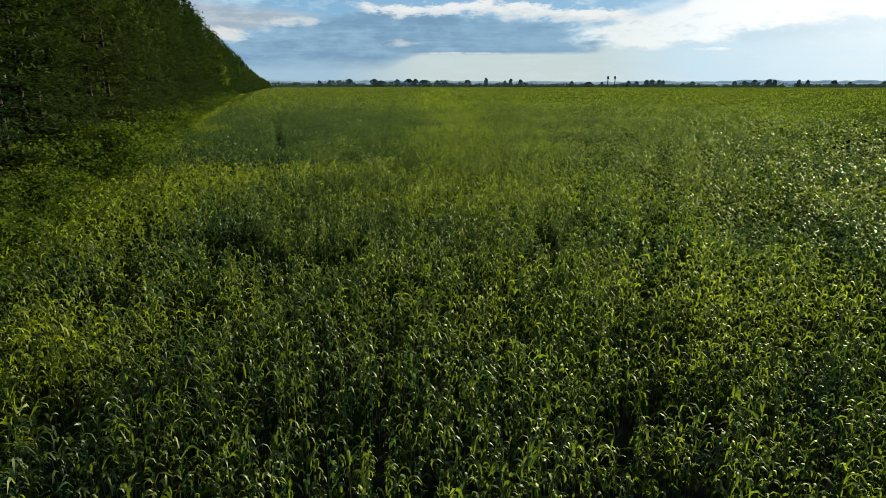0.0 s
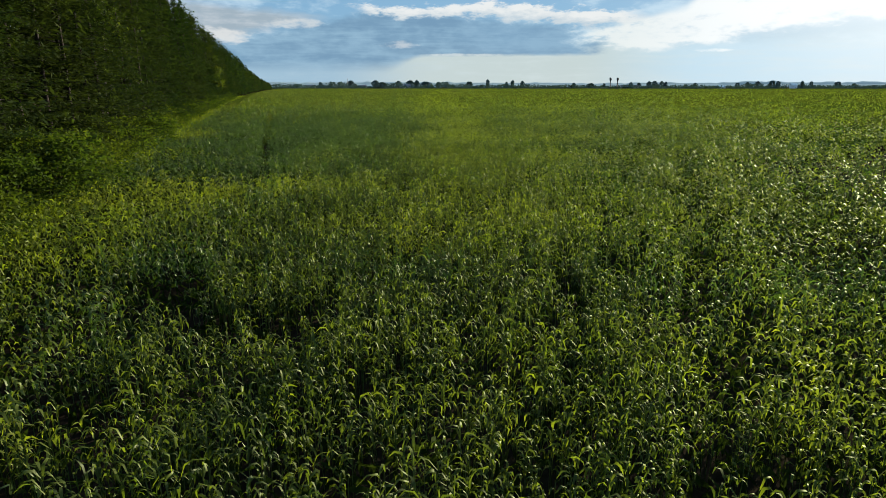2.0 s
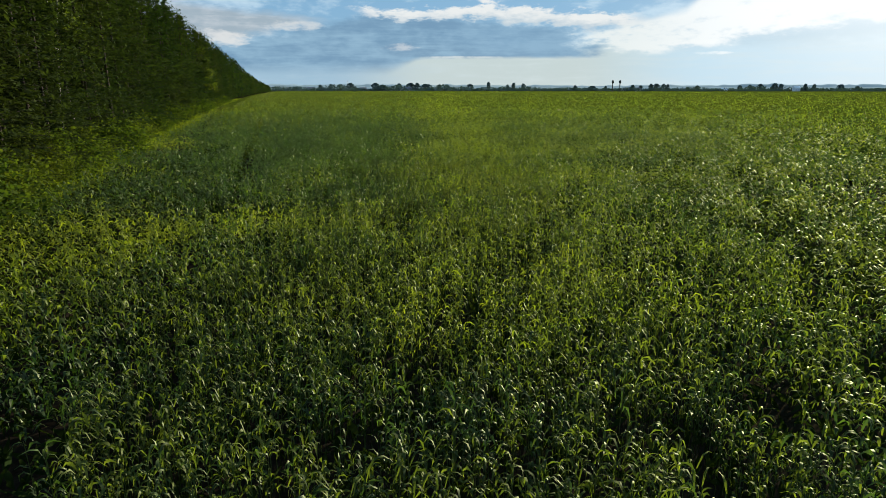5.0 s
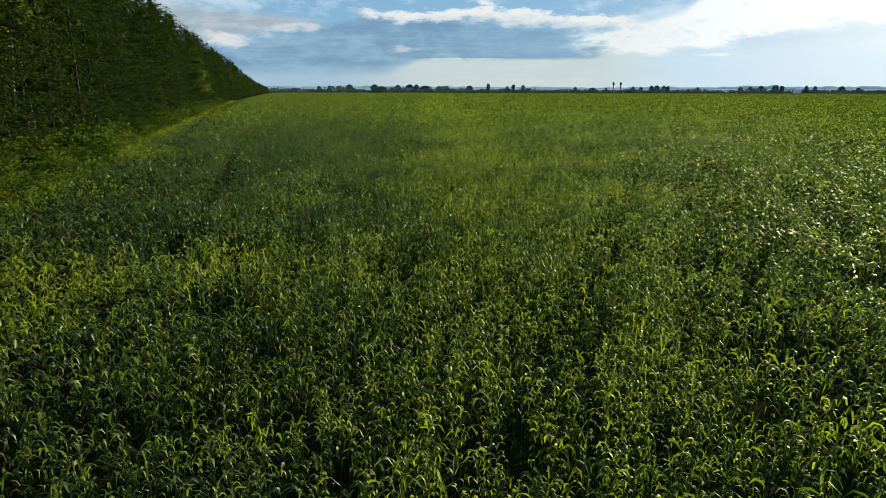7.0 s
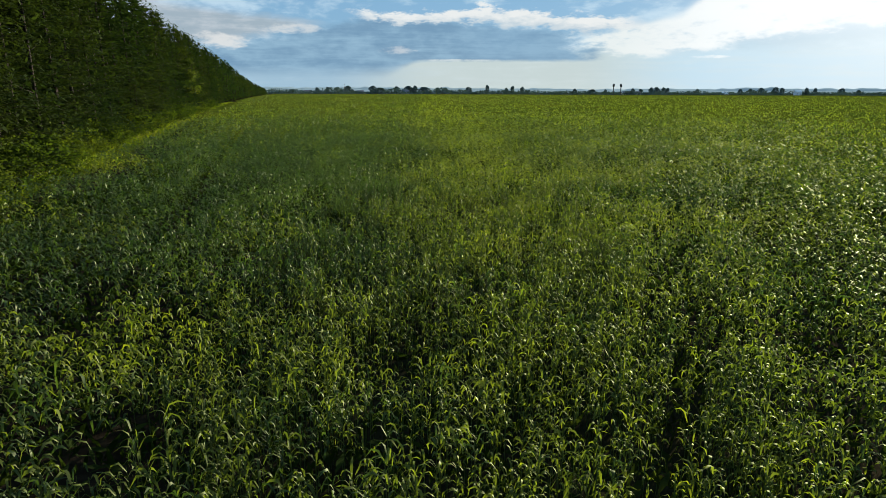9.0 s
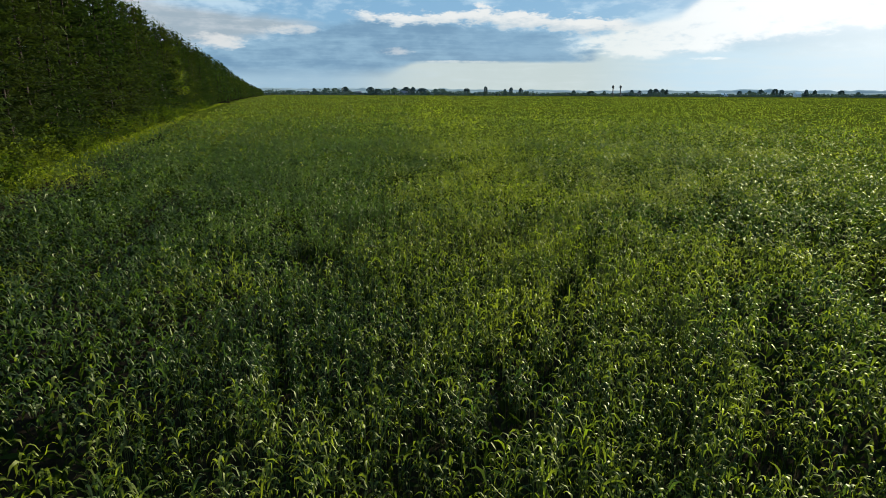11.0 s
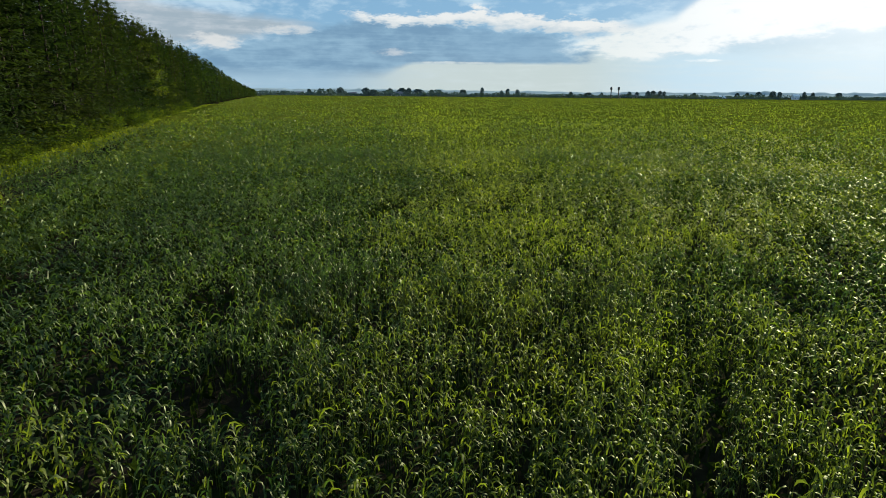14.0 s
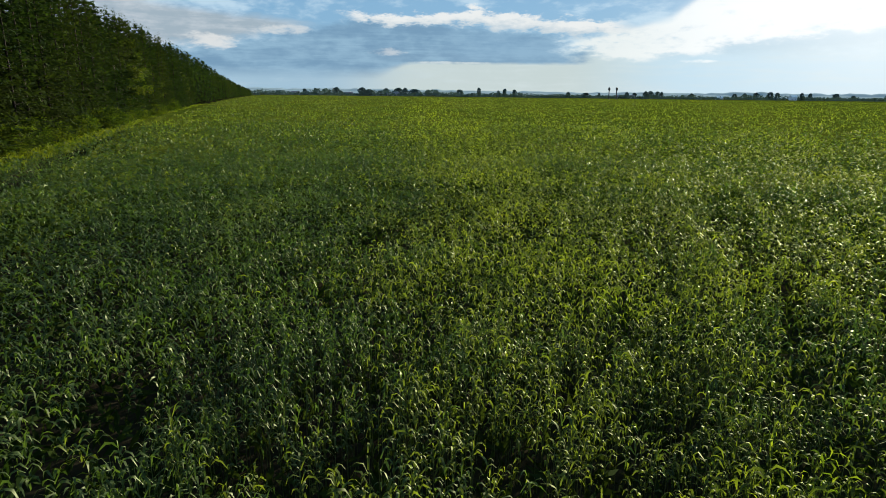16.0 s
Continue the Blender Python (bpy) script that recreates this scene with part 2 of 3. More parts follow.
# distance haze painted into the leaf: bluish and paled
HAZED_LEAF = foliage("hazed_far_leaf", (0.050, 0.084, 0.096), (0.066, 0.100, 0.112), (0.058, 0.095, 0.11), 0.08, 0.8, 0.02, 0.01)
SOIL = surface("soil", (0.014, 0.011, 0.008), (0.028, 0.022, 0.015), 3.0, 1.0, 0.4, 0.08, (0.022, 0.028, 0.010), 0.02, gloss=0.0)
CANOPY = surface("maize_canopy", (0.024, 0.038, 0.006), (0.060, 0.080, 0.009), 0.9, 1.0, 0.6, 0.3, (0.070, 0.078, 0.010), 0.02, gloss=0.0)
BARK = surface("pine_bark", (0.012, 0.010, 0.009), (0.024, 0.020, 0.017), 6.0, 0.9, 0.8, 0.03, (0.036, 0.026, 0.019), 0.4, gloss=0.1)
PALE_BARK = surface("birch_bark", (0.09, 0.085, 0.08), (0.17, 0.16, 0.15), 3.0, 0.7, 0.3, 0.01, (0.06, 0.05, 0.05), 2.0)
RUST = surface("rusty_steel", (0.05, 0.045, 0.045), (0.09, 0.075, 0.07), 1.5, 0.6, 0.2, 0.02, metal=0.4)
ROOF = surface("grey_roof", (0.13, 0.14, 0.17), (0.20, 0.20, 0.23), 1.0, 0.6, 0.2, 0.05, (0.16, 0.11, 0.11), 0.05)
WALL = surface("pale_wall", (0.45, 0.42, 0.38), (0.58, 0.55, 0.50), 1.0, 0.85, 0.2, 0.02)
WHITE = surface("white_sheet", (0.74, 0.75, 0.76), (0.82, 0.83, 0.84), 0.6, 0.5, 0.1, 0.02)
DARK_GLASS = surface("dark_glass", (0.02, 0.025, 0.03), (0.03, 0.035, 0.04), 1.0, 0.1, 0.0)
# woods paled to blue-grey, the air's haze being part of this colour
HAZED_RIDGE = surface("hazed_wooded_ridge", (0.23, 0.31, 0.35), (0.26, 0.34, 0.38), 0.02, 1.0, 0.1, 2.0, (0.24, 0.31, 0.33), 0.002, gloss=0.0)


# ---- mesh helpers ----
rng = np.random.default_rng(7)


def mesh_from(name, verts, quads, mat, tris=None, smooth=False, slots=None):
    """A mesh from arrays of corners and of four- and three-sided faces. mat: a material, or several chosen by slots, one number a face."""
    me = bpy.data.meshes.new(name)
    quads = np.zeros((0, 4), np.int32) if quads is None else np.asarray(quads, np.int32)
    tris = np.zeros((0, 3), np.int32) if tris is None else np.asarray(tris, np.int32)
    loops = np.concatenate([quads.ravel(), tris.ravel()])
    starts = np.concatenate([np.arange(len(quads)) * 4, len(quads) * 4 + np.arange(len(tris)) * 3])
    me.vertices.add(len(verts)), me.loops.add(len(loops)), me.polygons.add(len(starts))
    me.vertices.foreach_set("co", np.asarray(verts, np.float32).ravel())
    me.loops.foreach_set("vertex_index", loops.astype(np.int32))
    me.polygons.foreach_set("loop_start", starts.astype(np.int32))
    me.polygons.foreach_set("use_smooth", np.full(len(starts), smooth, dtype=bool))
    for m in mat if isinstance(mat, tuple) else (mat,):
        me.materials.append(m)
    if slots is not None:
        me.polygons.foreach_set("material_index", np.asarray(slots, np.int32))
    me.update(calc_edges=True)
    me.validate()
    return me


def part(name, me, parent, label=""):
    ob = new(name, me)
    ob.parent = parent
    return tagged(ob, label)


def join_arrays(pieces):
    """(verts, quads) pieces as one pair."""
    vs, qs, at = [], [], 0
    for v, q in pieces:
        vs.append(v), qs.append(np.asarray(q) + at)
        at += len(v)
    return np.concatenate(vs), np.concatenate(qs)


def tube(points, radii, sides=6):
    """Corners and faces of a tapering round bar along points."""
    points = np.asarray(points, float)
    turn = np.arange(sides) * 2 * math.pi / sides
    way = np.gradient(points, axis=0)
    way /= np.linalg.norm(way, axis=1)[:, None] + 1e-9
    ref = np.where(np.abs(way[:, 2:]) > 0.9, np.array([[1.0, 0, 0]]), np.array([[0, 0, 1.0]]))
    u = np.cross(way, ref)
    u /= np.linalg.norm(u, axis=1)[:, None]
    w = np.cross(way, u)
    ring = points[:, None] + np.asarray(radii)[:, None, None] * (u[:, None] * np.cos(turn)[None, :, None] + w[:, None] * np.sin(turn)[None, :, None])
    k = np.arange(len(points) - 1)[:, None] * sides
    j = np.arange(sides)[None]
    q = np.stack([k + j, k + (j + 1) % sides, k + sides + (j + 1) % sides, k + sides + j], -1).reshape(-1, 4)
    return ring.reshape(-1, 3), q


def kites(centres, sizes, flat=0.0, slim=0.5):
    """One leaf-shaped quad at each centre, turned at random. flat: how level they lie."""
    n = len(centres)
    a = rng.normal(size=(n, 3))
    a[:, 2] *= 1 - flat
    a /= np.linalg.norm(a, axis=1)[:, None]
    b = np.cross(a, rng.normal(size=(n, 3)) * (1 - flat) + np.array([0, 0, 2.0 * flat]))
    b /= np.linalg.norm(b, axis=1)[:, None] + 1e-9
    s = np.asarray(sizes)[:, None]
    v = np.stack([centres - a * s * 0.5, centres + b * s * slim * 0.5 - a * s * 0.05, centres + a * s * 0.5, centres - b * s * slim * 0.5 - a * s * 0.05], 1)
    return v.reshape(-1, 3), np.arange(n * 4).reshape(-1, 4)


def field(x, y, size, seed):
    """Smooth patchy values from 0 to 1 over the plan."""
    r = np.random.default_rng(seed)
    out = np.zeros_like(x)
    for k in range(7):
        a = r.uniform(0, 2 * math.pi)
        f = (0.6 + 0.35 * k) / size
        out += np.sin((x * math.cos(a) + y * math.sin(a)) * f * 2 * math.pi + r.uniform(0, 6.28)) / (1 + 0.25 * k)
    return 0.5 + out / 7.0


# ---- the ground ----
def edge_x(y):
    """The wood's edge: x of its line at y."""
    return -7.2 - 0.317 * y + 0.000055 * y * y


def build_ground():
    r = np.concatenate([[0], np.geomspace(6, 4700, 60)])
    a = np.linspace(0, 2 * math.pi, 97)[:-1]
    x, y = np.outer(r, np.sin(a)), 30 + np.outer(r, np.cos(a))
    z = (field(x, y, 40, 3) - 0.5) * 0.16 * np.clip(r / 30, 0, 1)[:, None]
    z *= np.clip(1.5 - r / 1500, 0, 1)[:, None]
    v = np.stack([x, y, z], -1).reshape(-1, 3)
    n = len(a)
    i, j = np.arange(len(r) - 1)[:, None] * n, np.arange(n)[None]
    q = np.stack([i + j, i + n + j, i + n + (j + 1) % n, i + (j + 1) % n], -1).reshape(-1, 4)
    ob = new("ground", mesh_from("ground", v, q, SOIL, smooth=True))
    tagged(ob, "dark brown soil of the field, reaching to the horizon", "ground", kind="structure")


build_ground()


# ---- maize ----
def leaf_arrays(base, az, length, width, rise, droop, twist, seg):
    """Arching strap leaves as arrays: base (n,3); the rest (n,)."""
    n = len(az)
    s = np.array({2: [0, 0.56, 1], 3: [0, 0.42, 0.66, 1], 5: [0, 0.32, 0.48, 0.62, 0.80, 1]}[seg])
    bent = np.clip((s - 0.15) / 0.68, 0, 1)
    ang = rise[:, None] - droop[:, None] * (bent * bent * (3 - 2 * bent))[None]
    mid = (ang[:, 1:] + ang[:, :-1]) / 2
    step = length[:, None] * np.diff(s)[None]
    r = np.concatenate([np.zeros((n, 1)), np.cumsum(np.cos(mid) * step, 1)], 1)
    h = np.concatenate([np.zeros((n, 1)), np.cumsum(np.sin(mid) * step, 1)], 1)
    d = np.stack([np.cos(az), np.sin(az)], 1)
    side = np.stack([-np.sin(az), np.cos(az)], 1)
    mid_line = np.concatenate([base[:, None, :2] + r[..., None] * d[:, None], base[:, None, 2:] + h[..., None]], 2)
    shape = np.interp(s, [0, 0.15, 0.45, 0.8, 1.0], [0.45, 0.85, 1.0, 0.6, 0.06])
    tw = twist[:, None] * s[None]
    w = 0.5 * width[:, None] * shape[None]
    # the blade's cross direction leans with its twist
    cross = np.concatenate([side[:, None] * np.cos(tw)[..., None] + d[:, None] * (np.sin(tw) * -np.sin(ang))[..., None], (np.sin(tw) * np.cos(ang))[..., None]], 2)
    v = np.stack([mid_line - cross * w[..., None], mid_line + cross * w[..., None]], 2).reshape(-1, 3)
    k = (np.arange(n) * (seg + 1) * 2)[:, None] + (np.arange(seg) * 2)[None]
    q = np.stack([k, k + 1, k + 3, k + 2], -1).reshape(-1, 4)
    return v, q


def maize_leaves(x, y, height, leaves, seg, wide=1.0, long=1.0):
    """Leaves of all the plants at x, y; the upper ones stand steeper."""
    n = len(x)
    turn = rng.uniform(0, 2 * math.pi, n)
    out = []
    for j in range(leaves):
        f = 1 - j / max(leaves - 0.0, 1)            # 1 at the top
        z = height * (0.40 + 0.48 * f) + rng.normal(0, 0.07, n)
        az = turn + math.pi * j + rng.normal(0, 0.7, n)
        length = (0.41 - 0.10 * abs(f - 0.5)) * rng.uniform(0.6, 1.35, n) * long * height / 2.1
        width = 0.042 * wide * rng.uniform(0.75, 1.3, n)
        rise = np.radians(rng.normal(70 + 12 * f, 9, n))
        droop = np.radians(rng.normal(166 - 22 * f, 24, n))
        twist = rng.normal(0, 1.1, n)
        base = np.stack([x, y, z], 1)
        out.append(leaf_arrays(base, az, length, width, rise, droop, twist, seg))
    return join_arrays(out)


def stalks(x, y, height, r=0.014):
    n = len(x)
    a = np.array([0, 2.094, 4.189])
    ring = np.stack([np.cos(a), np.sin(a)], 1) * r
    lean = rng.normal(0, 0.03, (n, 2))
    lo = np.concatenate([np.stack([x, y], 1)[:, None] + ring[None], np.zeros((n, 3, 1))], 2)
    hi = np.concatenate([np.stack([x, y], 1)[:, None] + ring[None] * 0.6 + lean[:, None], np.repeat((height * 0.9)[:, None, None], 3, 1)], 2)
    v = np.concatenate([lo, hi], 1).reshape(-1, 3)
    k = (np.arange(n) * 6)[:, None]
    j = np.arange(3)[None]
    return v, np.stack([k + j, k + (j + 1) % 3, k + 3 + (j + 1) % 3, k + 3 + j], -1).reshape(-1, 4)


ROW = np.array([-0.268, 0.963])                      # the way the maize rows run
ACROSS = np.array([0.963, 0.268])


def nearness(x, y):
    """How near the walk passes to a place while looking at it."""
    at = np.clip(y - np.abs(x) / 0.72 - 5.5, 3.5, 54.7)
    return np.hypot(x, y - at)


BARE_SPOTS = ((-5.9, 19.3, 1.2), (-5.1, 23.4, 1.0), (-7.0, 25.2, 1.2), (-8.3, 19.4, 0.9), (-10.6, 26.7, 1.2), (7.4, 28.1, 0.9), (5.2, 25.8, 0.7), (1.9, 23.0, 0.6),
              (-2.3, 39.6, 0.7), (-6.2, 40.0, 1.2), (-11.9, 48.7, 0.9), (-8.5, 47.2, 0.9), (-11.2, 45.8, 0.8), (-6.0, 61.0, 1.2), (-8.2, 66.0, 1.2), (-2.7, 64.6, 0.8), (0.1, 64.7, 0.7))   # x, y, radius
PALE_SPOTS = ((-15.4, 35.8, 3.2), (-13.2, 28.8, 3.0), (-13.7, 38.5, 2.6), (-8.6, 15.2, 1.7), (-15.5, 41.1, 2.6), (-11.7, 41.9, 1.5), (-8.7, 45.0, 1.7), (-30.2, 82.3, 3.6), (-32.5, 84.0, 3.0),
              (-58.2, 172.0, 7.0), (-23.0, 62.0, 2.6), (-7.6, 12.6, 1.6))                 # yellower plants: x, y, radius


def plants(d0, d1, spacing, pitch_m, holes=1.0):
    """Plan places of maize in drilled rows, from d0 to d1 metres of the walk."""
    reach = d1 + 60
    u = np.arange(-reach, reach, pitch_m)
    w = np.arange(-reach, reach * 1.3, spacing)
    U, W = np.meshgrid(u, w)
    U, W = U.ravel() + rng.normal(0, pitch_m * 0.30, U.size), W.ravel() + rng.normal(0, spacing * 0.35, U.size)
    x, y = U * ACROSS[0] + W * ROW[0], 20 + U * ACROSS[1] + W * ROW[1]
    d = nearness(x, y)
    ok = (d >= d0) & (d < d1) & (y > 6) & (np.abs(x) < (y - 2.5) * 0.80 + 2.0) & (x > edge_x(y) + 0.5 + np.interp(y, [60, 140], [0.8, 2.2]) * field(x, y, 14, 5))
    off = (x + 9.6) * ACROSS[0] + (y - 43.8) * ACROSS[1]
    ok &= ~((np.abs(off) < np.interp(y, [50, 90], [0.26, 0.50])) & (y > 45) & (rng.uniform(0, 1, len(x)) < np.interp(y, [45, 60], [0.45, 0.8])))          # the narrow gap left by a wheel track
    ok &= (field(x, y, 11, 21) < 0.82) | (d > 38) | (rng.uniform(0, 1, len(x)) < 0.6)   # thin places in the stand
    ok &= (field(x, y, 3.2, 51) < 0.65) | (d > 45) | (rng.uniform(0, 1, len(x)) > 0.88 * holes)  # small holes
    for hx, hy, hr in BARE_SPOTS:
        ok &= (np.hypot(x - hx, (y - hy) * 0.7) > 0.85 * hr * rng.uniform(0.8, 1.15, len(x))) | (rng.uniform(0, 1, len(x)) > 0.92 * holes)
    return x[ok], y[ok]


def heights(x, y):
    thin = np.clip((field(x, y, 11, 21) - 0.72) / 0.16, 0, 1)
    return (1 - 0.28 * thin) * (1.82 + 0.45 * (field(x, y, 9, 31) - 0.3) + 1.1 * (field(x, y, 1.9, 33) - 0.5) + 0.2 * (field(x, y, 35, 32) - 0.5) + rng.normal(0, 0.17, len(x)))


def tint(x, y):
    """Which leaf a plant bears: 0 dim deep green, 1 green, 2 yellowing. Deeper towards the wood, yellower out in the
    field: backlight put into the choice, over the crop's own patches.
    """
    # ramps over x and y imitate backlight and glare; the fields are crop patches
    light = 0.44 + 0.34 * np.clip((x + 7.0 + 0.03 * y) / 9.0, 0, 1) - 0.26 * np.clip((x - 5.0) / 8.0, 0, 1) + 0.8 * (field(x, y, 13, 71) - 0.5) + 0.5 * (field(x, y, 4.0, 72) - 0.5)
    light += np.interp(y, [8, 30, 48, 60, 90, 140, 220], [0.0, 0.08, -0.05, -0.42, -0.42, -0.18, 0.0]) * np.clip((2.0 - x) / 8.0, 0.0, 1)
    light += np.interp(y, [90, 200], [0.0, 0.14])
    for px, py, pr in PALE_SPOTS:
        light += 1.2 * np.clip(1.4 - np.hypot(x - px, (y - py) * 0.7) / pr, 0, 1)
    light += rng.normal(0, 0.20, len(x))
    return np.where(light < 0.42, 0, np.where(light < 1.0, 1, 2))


LEAVES = (DIM_MAIZE, MAIZE, YELLOW_MAIZE)


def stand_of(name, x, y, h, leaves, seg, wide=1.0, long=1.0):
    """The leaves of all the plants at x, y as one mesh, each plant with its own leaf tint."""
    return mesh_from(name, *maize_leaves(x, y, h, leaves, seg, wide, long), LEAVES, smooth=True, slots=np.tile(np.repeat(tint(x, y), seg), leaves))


crop = tagged(new("maize_crop"), "dense green maize standing in the broad field", "maize", kind="stuff")
BLOCK = (-2.3, 2.3, 10.5, 15.3)                       # plants of this block stand as things of their own

x, y = plants(0, 17, 0.172, 0.56)
own = (x > BLOCK[0]) & (x < BLOCK[1]) & (y > BLOCK[2]) & (y < BLOCK[3])
OWN_PLACES = np.stack([x[own], y[own]], 1)
x, y = x[~own], y[~own]
h = heights(x, y)
part("leaves", stand_of("near_maize", x, y, h, 10, 3), crop)
part("stalks", mesh_from("near_stalks", *stalks(x, y, h, 0.011), STALK), crop)
x, y = plants(17, 27, 0.20, 0.58)
part("leaves", stand_of("mid_maize", x, y, heights(x, y), 7, 3, 1.3, 1.1), crop)
x, y = plants(27, 41, 0.25, 0.62)
part("leaves", stand_of("mid_maize", x, y, heights(x, y), 6, 2, 1.75, 1.15), crop)
x, y = plants(41, 68, 0.48, 0.70)
part("leaves", stand_of("far_maize", x, y, heights(x, y), 6, 2, 2.6, 1.3), crop)
x, y = plants(68, 170, 0.85, 0.95)
few = rng.uniform(0, 1, len(x)) < np.interp(nearness(x, y), [85, 170], [1.0, 0.15])
x, y = x[few], y[few]
part("leaves", stand_of("farther_maize", x, y, heights(x, y), 4, 2, 4.0, 1.4), crop)


def build_outer_crop():
    """The field goes on behind and beside the walk, with a coarser stand over a closed canopy."""
    n = 17000
    x, y = rng.uniform(-18, 58, n), rng.uniform(-24, 78, n)
    seen = (np.abs(x) < (y - 2.5) * 0.80 + 2.0) & (y > 6)
    ok = ~seen & (x > edge_x(y) + 3.0)
    x, y = x[ok], y[ok]
    part("leaves", stand_of("outer_maize", x, y, heights(x, y), 4, 2, 3.2), crop)
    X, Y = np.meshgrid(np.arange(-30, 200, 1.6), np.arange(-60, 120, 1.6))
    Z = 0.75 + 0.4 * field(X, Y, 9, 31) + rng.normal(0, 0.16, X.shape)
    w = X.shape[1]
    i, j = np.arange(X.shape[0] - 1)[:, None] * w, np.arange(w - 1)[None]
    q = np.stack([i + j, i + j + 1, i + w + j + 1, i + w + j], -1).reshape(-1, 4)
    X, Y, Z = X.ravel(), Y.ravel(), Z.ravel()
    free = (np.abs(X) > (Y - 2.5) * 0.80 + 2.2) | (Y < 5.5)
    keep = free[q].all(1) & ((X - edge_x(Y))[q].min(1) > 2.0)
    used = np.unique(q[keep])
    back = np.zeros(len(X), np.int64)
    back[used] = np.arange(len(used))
    # sheet under the outer plants, in the same shade-darkened leaf colour
    part("canopy", mesh_from("outer_canopy", np.stack([X, Y, Z], 1)[used], back[q[keep]], SHADED_MAIZE), crop)


build_outer_crop()


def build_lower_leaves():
    """The lower leaves that close the stand, the shade between plants put into their dark colour."""
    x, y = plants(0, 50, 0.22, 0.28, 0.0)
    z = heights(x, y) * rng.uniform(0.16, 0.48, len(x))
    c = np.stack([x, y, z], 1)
    part("leaves", mesh_from("lower_maize", *kites(c, 0.52 * rng.uniform(0.7, 1.3, len(x)), -0.4, 0.24), SHADED_MAIZE), crop)


build_lower_leaves()


def build_far_crop():
    """The crop beyond: tufts of leaf that thin out, over a closed canopy."""
    n = 165000
    d = np.exp(rng.uniform(math.log(70), math.log(900), n))
    a = rng.uniform(-0.62, 0.80, n)
    x, y = d * np.sin(a), 40 + d * np.cos(a)
    ok = (rng.uniform(0, 1, n) < np.interp(nearness(x, y), [72, 140], [0.0, 1.0])) & (y < 1045) & (x > edge_x(y) + 6)
    x, y, d = x[ok], y[ok], d[ok]
    z = heights(x, y) + rng.uniform(-0.45, 0.05, len(x))
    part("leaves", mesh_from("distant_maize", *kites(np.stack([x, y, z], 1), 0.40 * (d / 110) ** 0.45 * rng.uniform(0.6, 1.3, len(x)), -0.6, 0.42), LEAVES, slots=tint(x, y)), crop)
    r = np.geomspace(40, 1400, 150)
    t = np.linspace(-0.75, 0.95, 230)
    X, Y = np.outer(r, np.sin(t)), 40 + np.outer(r, np.cos(t))
    Z = 0.35 + 0.3 * field(X, Y, 9, 31) + 1.25 * np.clip((nearness(X, Y) - 55) / 90, 0, 1) + rng.normal(0, 0.10, X.shape)
    i, j = np.arange(len(r) - 1)[:, None] * len(t), np.arange(len(t) - 1)[None]
    q = np.stack([i + j, i + j + 1, i + len(t) + j + 1, i + len(t) + j], -1).reshape(-1, 4)
    X, Y, Z = X.ravel(), Y.ravel(), Z.ravel()
    near = nearness(X, Y)[q].min(1) > 40
    keep = near & (Y[q].max(1) < 1050) & ((X - edge_x(Y) - np.interp(Y, [110, 190], [5.0, 0.5]))[q].min(1) > 0)
    part("canopy", mesh_from("maize_canopy", np.stack([X, Y, Z], 1), q[keep], CANOPY, smooth=False), crop)


build_far_crop()


# ---- weedy margin between the maize and the wood ----
def build_margin():
    n = 14000
    y = -14 + 350 * rng.uniform(0, 1, n) ** 1.7
    x = edge_x(y) + rng.uniform(-1.2, 0.4, n) + rng.uniform(0, 1, n) * np.interp(y, [60, 140], [0.9, 2.4])
    z = rng.uniform(0.2, 1.1, n)
    s = 0.75 + (y / 330) * 0.9
    v, q = leaf_arrays(np.stack([x, y, z], 1), rng.uniform(0, 6.28, n), rng.uniform(0.8, 1.5, n) * s ** 0.3, 0.06 * s * rng.uniform(0.7, 1.6, n), np.radians(rng.normal(80, 8, n)), np.radians(rng.normal(85, 30, n)), rng.normal(0, 0.8, n), 3)
    c = np.stack([x, y, 0.7 + rng.uniform(0, 1.1, n)], 1) + rng.normal(0, 0.25, (n, 3)) * [1, 1, 0.3]
    ob = new("margin_weeds", mesh_from("margin_weeds", *join_arrays([(v, q), kites(c, 0.26 * s, 0.3)]), WEED, smooth=True))
    tagged(ob, "yellow-green tall weeds and grass beside the wood", "weeds", kind="stuff")


build_margin()


# ---- trees ----
def core_points(low, tall, spread, n):
    """The dense inside of a pine's crown, close round its trunk."""
    f = rng.uniform(0, 1, n) ** 1.15
    rad = (0.70 * spread * (1 - f) ** 0.6 + 0.12) * np.sqrt(rng.uniform(0.02, 1, n))
    a = rng.uniform(0, 6.28, n)
    return np.stack([rad * np.cos(a), rad * np.sin(a), low * 0.8 + f * (tall - low * 0.8 - 0.4)], 1)


